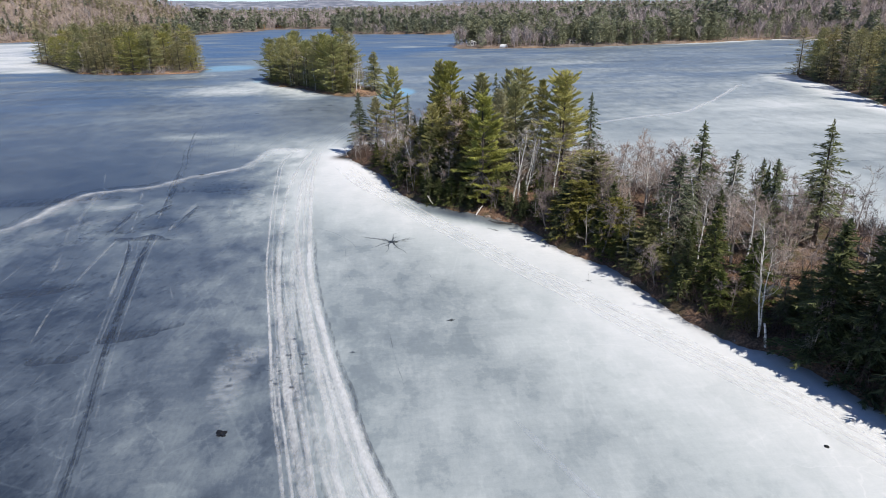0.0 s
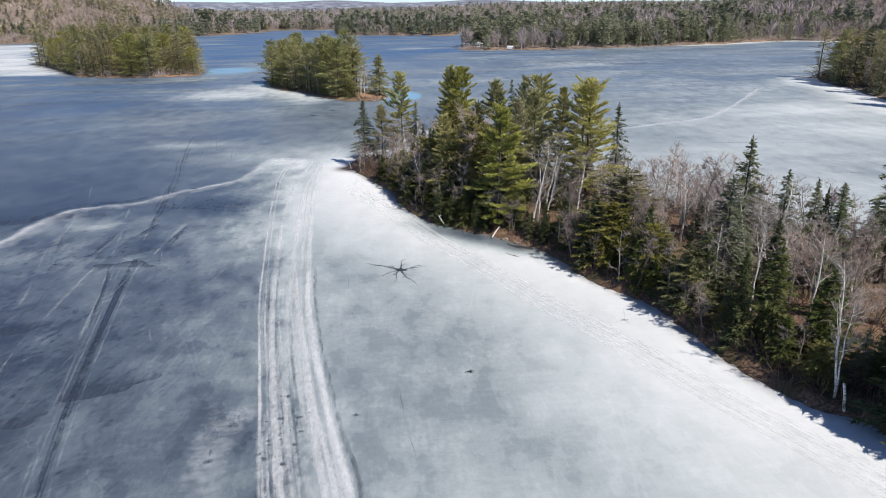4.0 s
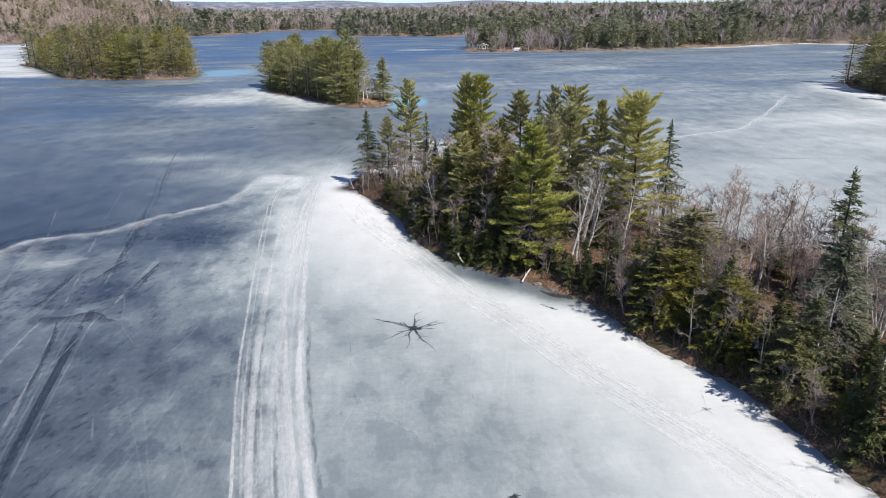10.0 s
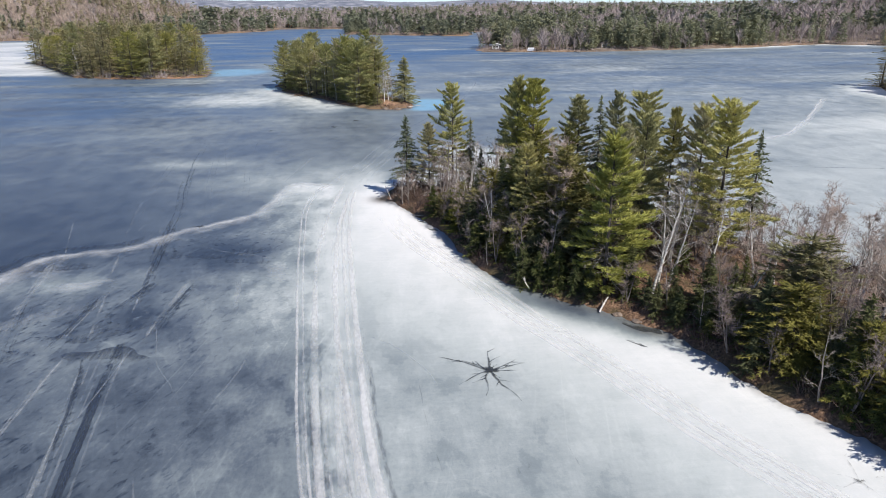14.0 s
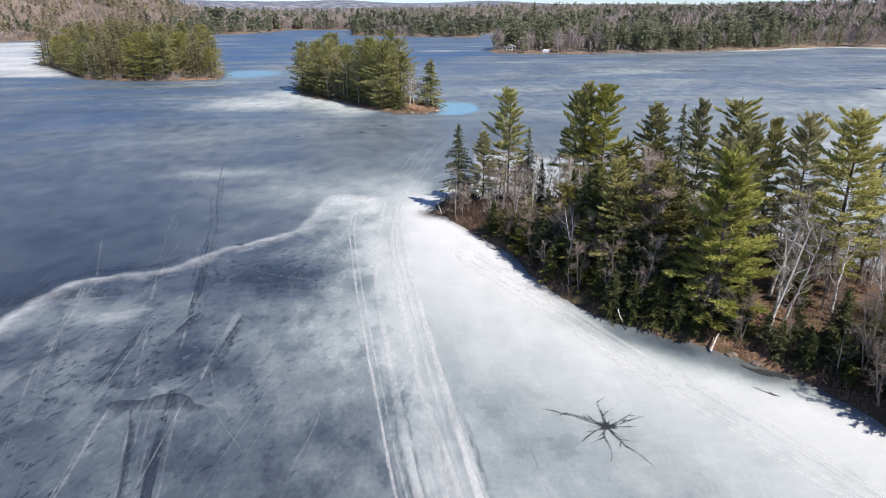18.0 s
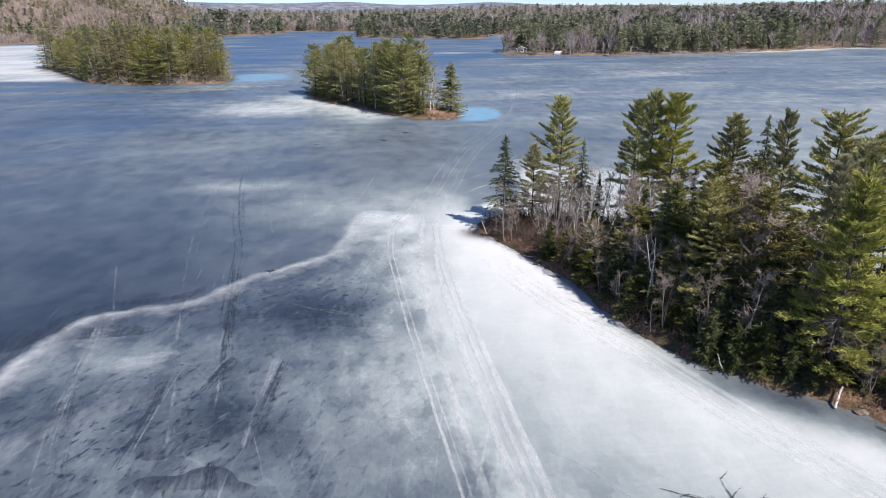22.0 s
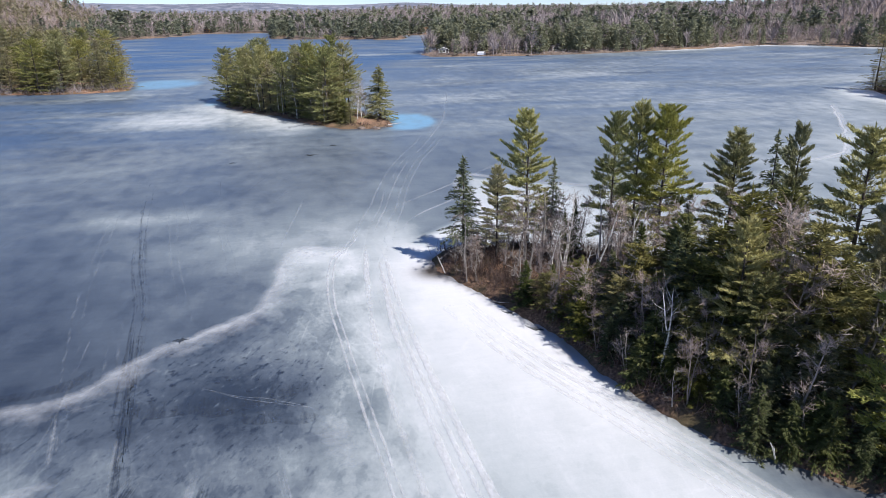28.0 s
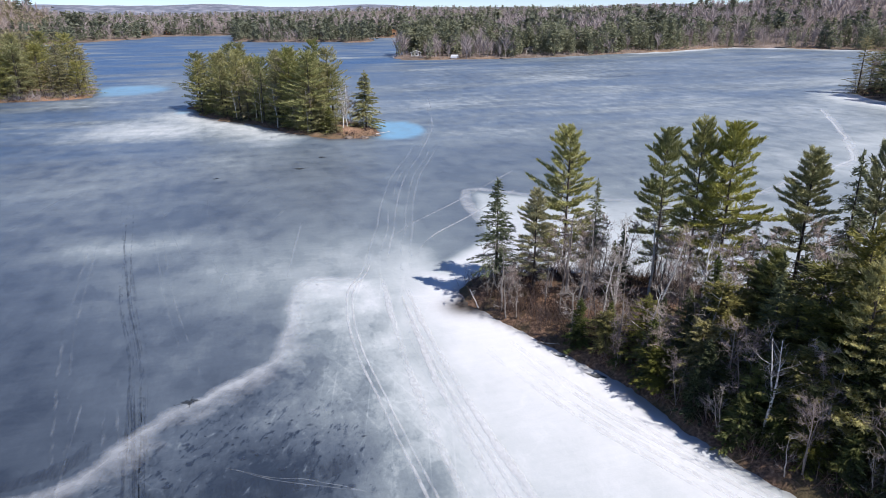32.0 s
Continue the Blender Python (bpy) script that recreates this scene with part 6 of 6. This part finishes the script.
def blot(x, y, rx, ry, turn, strength, seed, mat=None, soft=False, crisp=-1, name="wet_patch", label="dark wet patch with a crisp edge on the grey ice"):
    """A flat irregular patch of wet ice."""
    k = 48
    a = np.linspace(0, 6.283, k, endpoint=False)
    r = np.random.RandomState(seed)
    wob = 1 + sum(r.uniform(0.05, 0.22) / (0.5 + q * 0.35) * np.sin(q * a + r.uniform(0, 6.28)) for q in range(2, 9))
    c_, s_ = math.cos(turn), math.sin(turn)
    V, C, F = [], [], []
    for i, (q, cv) in enumerate(((0.05, 1.0), (0.4, 0.9), (0.7, 0.6), (1.0, 0.25), (1.3, 0.0)) if soft else ((0.05, 0.7), (0.5, 0.75), (0.8, 0.95), (0.97, 1.0), (1.03, 0.0))):
        u, v = np.cos(a) * wob * rx * q, np.sin(a) * wob * ry * q
        V.append(np.column_stack([x + u * c_ - v * s_, y + u * s_ + v * c_, np.full(k, 0.003)]))
        C.append(np.full(k, cv) * strength * (1 if soft else 0.25 + 0.75 * ease(-0.7, 0.6, crisp * np.sin(a + turn))))
        if i:
            j = np.arange(k)
            F.append(np.stack([(i - 1) * k + j, (i - 1) * k + np.roll(j, -1), i * k + np.roll(j, -1), i * k + j], 1))
    me = mesh_of(name, np.concatenate(V), np.concatenate(F), mat or DARKICE)
    values(me, "cover", np.concatenate(C))
    return tagged(new(name, me), label, "ice mark", kind="structure")


for k, (x, y, rx, ry, tn, st) in enumerate(((-16.6, 22.5, 2.8, 1.9, 0.35, 0.85), (-22.6, 45.6, 3.6, 1.5, -0.2, 0.85), (-24, 51, 4.2, 1.6, 0.5, 0.55), (-19.5, 68.5, 5.2, 2.6, 0.1, 0.55), (-16, 65.5, 2.6, 1.2, -0.4, 0.5),
                                            (-46, 66.6, 13, 4.4, 0.0, 0.62), (-28.4, 32.8, 3.8, 2.0, 0.2, 0.9), (-30.5, 47, 3.2, 1.2, 0.6, 0.45), (-21.4, 18.8, 2.4, 1.2, 0.3, 0.8), (2.6, 30, 3.0, 0.9, 0.4, 0.22), (-21, 21.5, 2.4, 0.9, -0.3, 0.4))):
    blot(x, y, rx, ry, tn, st, 300 + k, crisp=1 if k == 1 else -1)


blot(-7.9, 13.6, 1.7, 5.4, 0.05, 0.8, 333, PALE, True, -1, "pale_patch", "pale scuffed film beside the beaten trail")
blot(-6.9, 17.2, 1.5, 1.9, 0.0, 0.9, 334, PALE, True, -1, "pale_patch", "pale scuffed film beside the beaten trail")
blot(-30.3, 60.2, 2.7, 1.7, 0.2, 1.0, 330, PALE, True, -1, "pale_patch", "pale film with a broken edge on the grey ice")
blot(-34.4, 64.0, 2.2, 2.6, 0.9, 0.7, 331, PALE, True, -1, "pale_patch", "pale film with a broken edge on the grey ice")
blot(-12.6, 62.0, 1.6, 3.0, 0.1, 0.7, 332, PALE, True, -1, "pale_patch", "pale film with a broken edge on the grey ice")


for x, y, rx, ry, tn, k in ((3.3, 73.2, 0.9, 0.35, -1.1, 341), (2.2, 76.4, 0.7, 0.25, -1.0, 342), (16.1, 43.7, 0.9, 0.16, -0.9, 343), (17.4, 46.4, 2.0, 0.6, -0.85, 344)):
    blot(x, y, rx, ry, tn, 1.0, k, MELT, False, -1, "melt_pool", "dark open melt water at the shore")


def pits(x, y, sx, sy, n, seed):
    """Small dark melt pits scattered over a stretch of ice."""
    r = np.random.RandomState(seed)
    V, F, C, m = [], [], [], 0
    for _ in range(n):
        px, py, q = x + r.normal(0, sx), y + r.normal(0, sy), 0.04 + 0.2 * r.rand() ** 3
        a = np.linspace(0, 6.283, 9, endpoint=False)
        w = q * r.uniform(0.6, 1.3, 9)
        V.append(np.vstack([[[px, py, 0.036]], np.column_stack([px + np.cos(a) * w * 1.4, py + np.sin(a) * w, np.full(9, 0.036)])]))
        C += [1.0] + [0.45] * 9
        j = np.arange(9)
        F.append(np.stack([np.full(9, m), m + 1 + j, m + 1 + np.roll(j, -1)], 1))
        m += 10
    me = mesh_of("melt_pits", np.concatenate(V), np.concatenate(F), DARKICE)
    values(me, "cover", C)
    return tagged(new("melt_pits", me), "scattered small dark melt pits in the ice", "ice mark", kind="stuff")


pits(-4.4, 14.5, 1.6, 2.2, 46, 1)
pits(-20, 70.5, 3.6, 2.2, 60, 2)
pits(-26, 52, 5, 3, 40, 3)


def patch(name, label, category, x, y, size, high, mat, seed, stretch=1.0, turn=0.0, rough=0.38):
    """A low lumpy body: a stone, clod or lump of ice."""
    bm = bmesh.new()
    bmesh.ops.create_icosphere(bm, subdivisions=3, radius=1)
    r = Vector((seed * 3.7, seed * 1.3, 0))
    for v in bm.verts:
        v.co *= 1 + rough * noise.noise(v.co * 1.6 + r) + 0.15 * noise.noise(v.co * 4 + r)
        v.co = Vector((v.co.x * size * stretch, v.co.y * size, v.co.z * high))
    me = bpy.data.meshes.new(name)
    bm.to_mesh(me)
    bm.free()
    me.materials.append(mat)
    ob = new(name, me)
    ob.matrix_world = pose(x, y, 0, 0, 0, turn)
    return tagged(ob, label, category)


DARKLUMP = plain("dark_clod", (0.012, 0.013, 0.016), 0.6, 0.3)
patch("dark_clod", "small black clod of debris lying on the grey ice", "debris", -7.3, 7.15, 0.3, 0.09, DARKLUMP, 2, 1.1, 0, 1.1)
patch("dark_clod", "small dark speck of debris on white ice", "debris", 27.6, 1.2, 0.14, 0.05, DARKLUMP, 5)
for k, (x, y, q) in enumerate(((16.4, 48.6, 0.4), (17.6, 47.3, 0.45), (18.4, 46.7, 0.35), (3.4, 169.4, 0.9), (0.4, 170.4, 0.8), (6.2, 171.4, 0.7))):
    patch("boulder", "rounded grey boulder at the water's edge", "rock", x, y, q, q * 0.55, ROCK, 20 + k, 1.2, 40 * k)


def log_piece(name, label, a, b_, r0, r1, mat, seed, stubs=2):
    h = Heap(seed)
    a, b_ = np.array(a, float), np.array(b_, float)
    u = np.linspace(0, 1, 7)[:, None]
    p = a + (b_ - a) * u + np.cumsum(h.r.normal(0, 0.03, (7, 3)), 0) * [1, 1, 0.3]
    h.tube(p, np.linspace(r0, r1, 7), 8)
    for _ in range(stubs):
        q = p[h.r.randint(2, 6)]
        h.tube([q, q + h.r.normal(0, 0.22, 3) + [0, 0, 0.18]], [r1 * 0.6, 0.012], 5)
    return tagged(new(name, h.mesh(name, mat, True)), label, "log")


log_piece("driftwood_log", "white barkless log leaning from the bank onto the ice", (15.0, 49.1, 0.08), (16.0, 50.1, 1.0), 0.09, 0.06, DRIFT, 3)
log_piece("driftwood_log", "pale fallen log at the edge of the ice", (28.9, 13.9, 0.1), (30.3, 14.6, 0.5), 0.1, 0.06, DRIFT, 4)
log_piece("broken_birch", "broken white birch stub at the bank", (30.6, 12.6, 0.0), (30.5, 12.8, 2.0), 0.1, 0.08, BIRCH, 5, 1)
log_piece("fallen_branch", "thin dead branch lying out over the ice", (-0.9, 85.5, 0.2), (-1.5, 86.0, 1.7), 0.045, 0.025, DRIFT, 6, 2)
log_piece("fallen_branch", "grey branch lying on the ice by the bank", (1.4, 78.6, 0.06), (2.6, 77.4, 0.35), 0.05, 0.03, GREYWOOD, 7, 3)
log_piece("fallen_branch", "bleached branch on the island's stony end", (6.2, 172.6, 0.2), (9.4, 173.6, 0.35), 0.09, 0.04, DRIFT, 8, 4)
log_piece("fallen_branch", "bent white branch over the bank", (10.3, 54.3, 0.3), (9.6, 53.6, 1.6), 0.05, 0.03, BIRCH, 9, 3)

# marker on a pole among the trees
pole_thing = new("marker_pole")
pole_thing.location = (39.6, 18.0, float(point_height(np.array(39.6), np.array(18.0))) - 0.1)
bm = bmesh.new()
bmesh.ops.create_cone(bm, cap_ends=True, segments=8, radius1=0.035, radius2=0.025, depth=4.2, matrix=Matrix.Translation((0, 0, 2.1)))
part("pole", bm, plain("weathered_pole", (0.3, 0.27, 0.24), 0.8), pole_thing)
bm = bmesh.new()
bmesh.ops.create_uvsphere(bm, u_segments=14, v_segments=9, radius=0.17, matrix=Matrix.Translation((0, 0, 4.3)) @ Matrix.Diagonal((1, 0.6, 1.15, 1)))
part("head", bm, plain("cream_plastic", (0.75, 0.72, 0.62), 0.5), pole_thing, "pale rounded head")
tagged(pole_thing, "thin pole with a pale rounded head among bare trees", "pole")

# ---- cottages and landings on the far shores ----
WHITEWALL, ROOF, GLASS = plain("white_siding", (0.75, 0.75, 0.73), 0.6), plain("grey_shingles", (0.14, 0.13, 0.13), 0.85), plain("dark_glass", (0.03, 0.035, 0.04), 0.15)
CEDARWALL, TIN, TIMBER = plain("orange_cedar_siding", (0.45, 0.24, 0.12), 0.7), plain("green_roof", (0.12, 0.16, 0.13), 0.7), plain("dock_timber", (0.3, 0.26, 0.22), 0.85)


def box(w, d, h, at=(0, 0, 0), bevel=0.03):
    bm = bmesh.new()
    bmesh.ops.create_cube(bm, size=1, matrix=Matrix.Translation(Vector(at) + Vector((0, 0, h / 2))) @ Matrix.Diagonal((w, d, h, 1)))
    if bevel:
        bmesh.ops.bevel(bm, geom=bm.edges[:], offset=bevel, segments=1, affect="EDGES")
    return bm


def cottage(label, x, y, turn, w, d, h, wall_mat, roof_mat, group="cottages"):
    ob = new("cottage")
    z = float(land_height(np.array(x, float), np.array(y, float)))
    ob.matrix_world = pose(x, y, z - 0.2, 0, 0, turn)
    part("wall", box(w, d, h), wall_mat, ob)
    bm = bmesh.new()
    o, rise = 0.5, w * 0.22
    pts = [(-w / 2 - o, -d / 2 - o, h - 0.1), (0, -d / 2 - o, h + rise), (w / 2 + o, -d / 2 - o, h - 0.1), (0, -d / 2 - o, h + rise - 0.25)]
    ring = [bm.verts.new((px, py, pz)) for px, py, pz in pts] + [bm.verts.new((px, d / 2 + o, pz)) for px, py, pz in pts]
    for i in range(4):
        j = (i + 1) % 4
        bm.faces.new([ring[i], ring[j], ring[j + 4], ring[i + 4]])
    bm.faces.new(ring[3::-1]), bm.faces.new(ring[4:])
    roof = part("roof", bm, roof_mat, ob)
    bm = bmesh.new()
    g = [bm.verts.new(p) for p in ((-w / 2, -d / 2, h), (w / 2, -d / 2, h), (0, -d / 2, h + rise - 0.3), (-w / 2, d / 2, h), (w / 2, d / 2, h), (0, d / 2, h + rise - 0.3))]
    for f in ((0, 1, 2), (5, 4, 3), (0, 2, 5, 3), (1, 4, 5, 2)):
        bm.faces.new([g[i] for i in f])
    part("gable", bm, wall_mat, ob)
    part("chimney", box(0.6, 0.6, rise + 0.9, (w * 0.2, d * 0.2, h)), ROOF, roof)
    for k in (-0.3, 0.05):
        win = part("window", box(w * 0.2, 0.1, h * 0.4, (w * k, -d / 2 - 0.03, h * 0.4), 0.01), GLASS, ob)
        part("frame", box(w * 0.23, 0.06, h * 0.46, (w * k, -d / 2 - 0.01, h * 0.37), 0.01), WHITEWALL, win)
    part("door", box(0.95, 0.1, 2.05, (w * 0.35, -d / 2 - 0.03, 0.15), 0.01), ROOF, ob)
    return tagged(ob, label, "cottage", group)


cottage("low white cottage beside the water on the far shore", 70, 402, -10, 5.2, 4.2, 2.0, WHITEWALL, WHITEWALL)
cottage("brown cottage on the bank behind the far bay", 122, 712, -8, 11, 8, 4.0, CEDARWALL, CEDARWALL)
cottage("small orange cedar cottage on the far shore", -119, 868, 10, 9, 7, 4.5, CEDARWALL, TIN)
cottage("small brown cottage beside another on the far shore", -98, 872, 0, 8, 6, 3.5, CEDARWALL, ROOF)
cottage("grey cottage behind the trees on the far shore", 131, 394, 12, 7, 6, 2.8, TIMBER, ROOF)

# white tarpaulin shelter at the landing
shelter = new("boat_shelter")
shelter.matrix_world = pose(86.5, 384.5, float(land_height(np.array(86.5), np.array(384.5))), 0, 0, 50) @ Matrix.Scale(0.72, 4)
bm = bmesh.new()
rows_ = []
for k in range(7):
    u = k / 6
    a = math.pi * u
    rows_.append([bm.verts.new((-math.cos(a) * 2.1, yy, math.sin(a) ** 0.8 * 2.4)) for yy in (-2.6, 0, 2.6)])
for p, q in zip(rows_[:-1], rows_[1:]):
    for i in range(2):
        bm.faces.new([p[i], p[i + 1], q[i + 1], q[i]])
cloth = part("canopy", bm, plain("white_tarpaulin", (0.82, 0.82, 0.82), 0.5), shelter, "white tarpaulin canopy")
cloth.modifiers.new("thick", "SOLIDIFY").thickness = 0.04
for yy in (-2.6, 0, 2.6):
    for xx in (-2.1, 2.1):
        part("post", box(0.08, 0.08, 0.6, (xx, yy, -0.4), 0.0), TIMBER, shelter)
tagged(shelter, "white tarpaulin boat shelter at the landing", "shelter")


def dock(x, y, turn, length, label):
    ob = new("dock")
    ob.matrix_world = pose(x, y, 0, 0, 0, turn)
    for k in range(int(length / 0.5)):
        part("plank", box(1.7, 0.44, 0.06, (0, -k * 0.5, 0.5), 0.0), TIMBER, ob)
    for k in (0.1, 0.5, 0.95):
        for s_ in (-0.75, 0.75):
            part("post", box(0.14, 0.14, 1.3, (s_, -k * length + 0.3, -0.5), 0.0), TIMBER, ob)
    return tagged(ob, label, "dock", "docks")


dock(268, 419, 30, 9, "weathered timber dock on the far shore")
dock(110, 379.5, 5, 7, "short timber dock below the cottages")
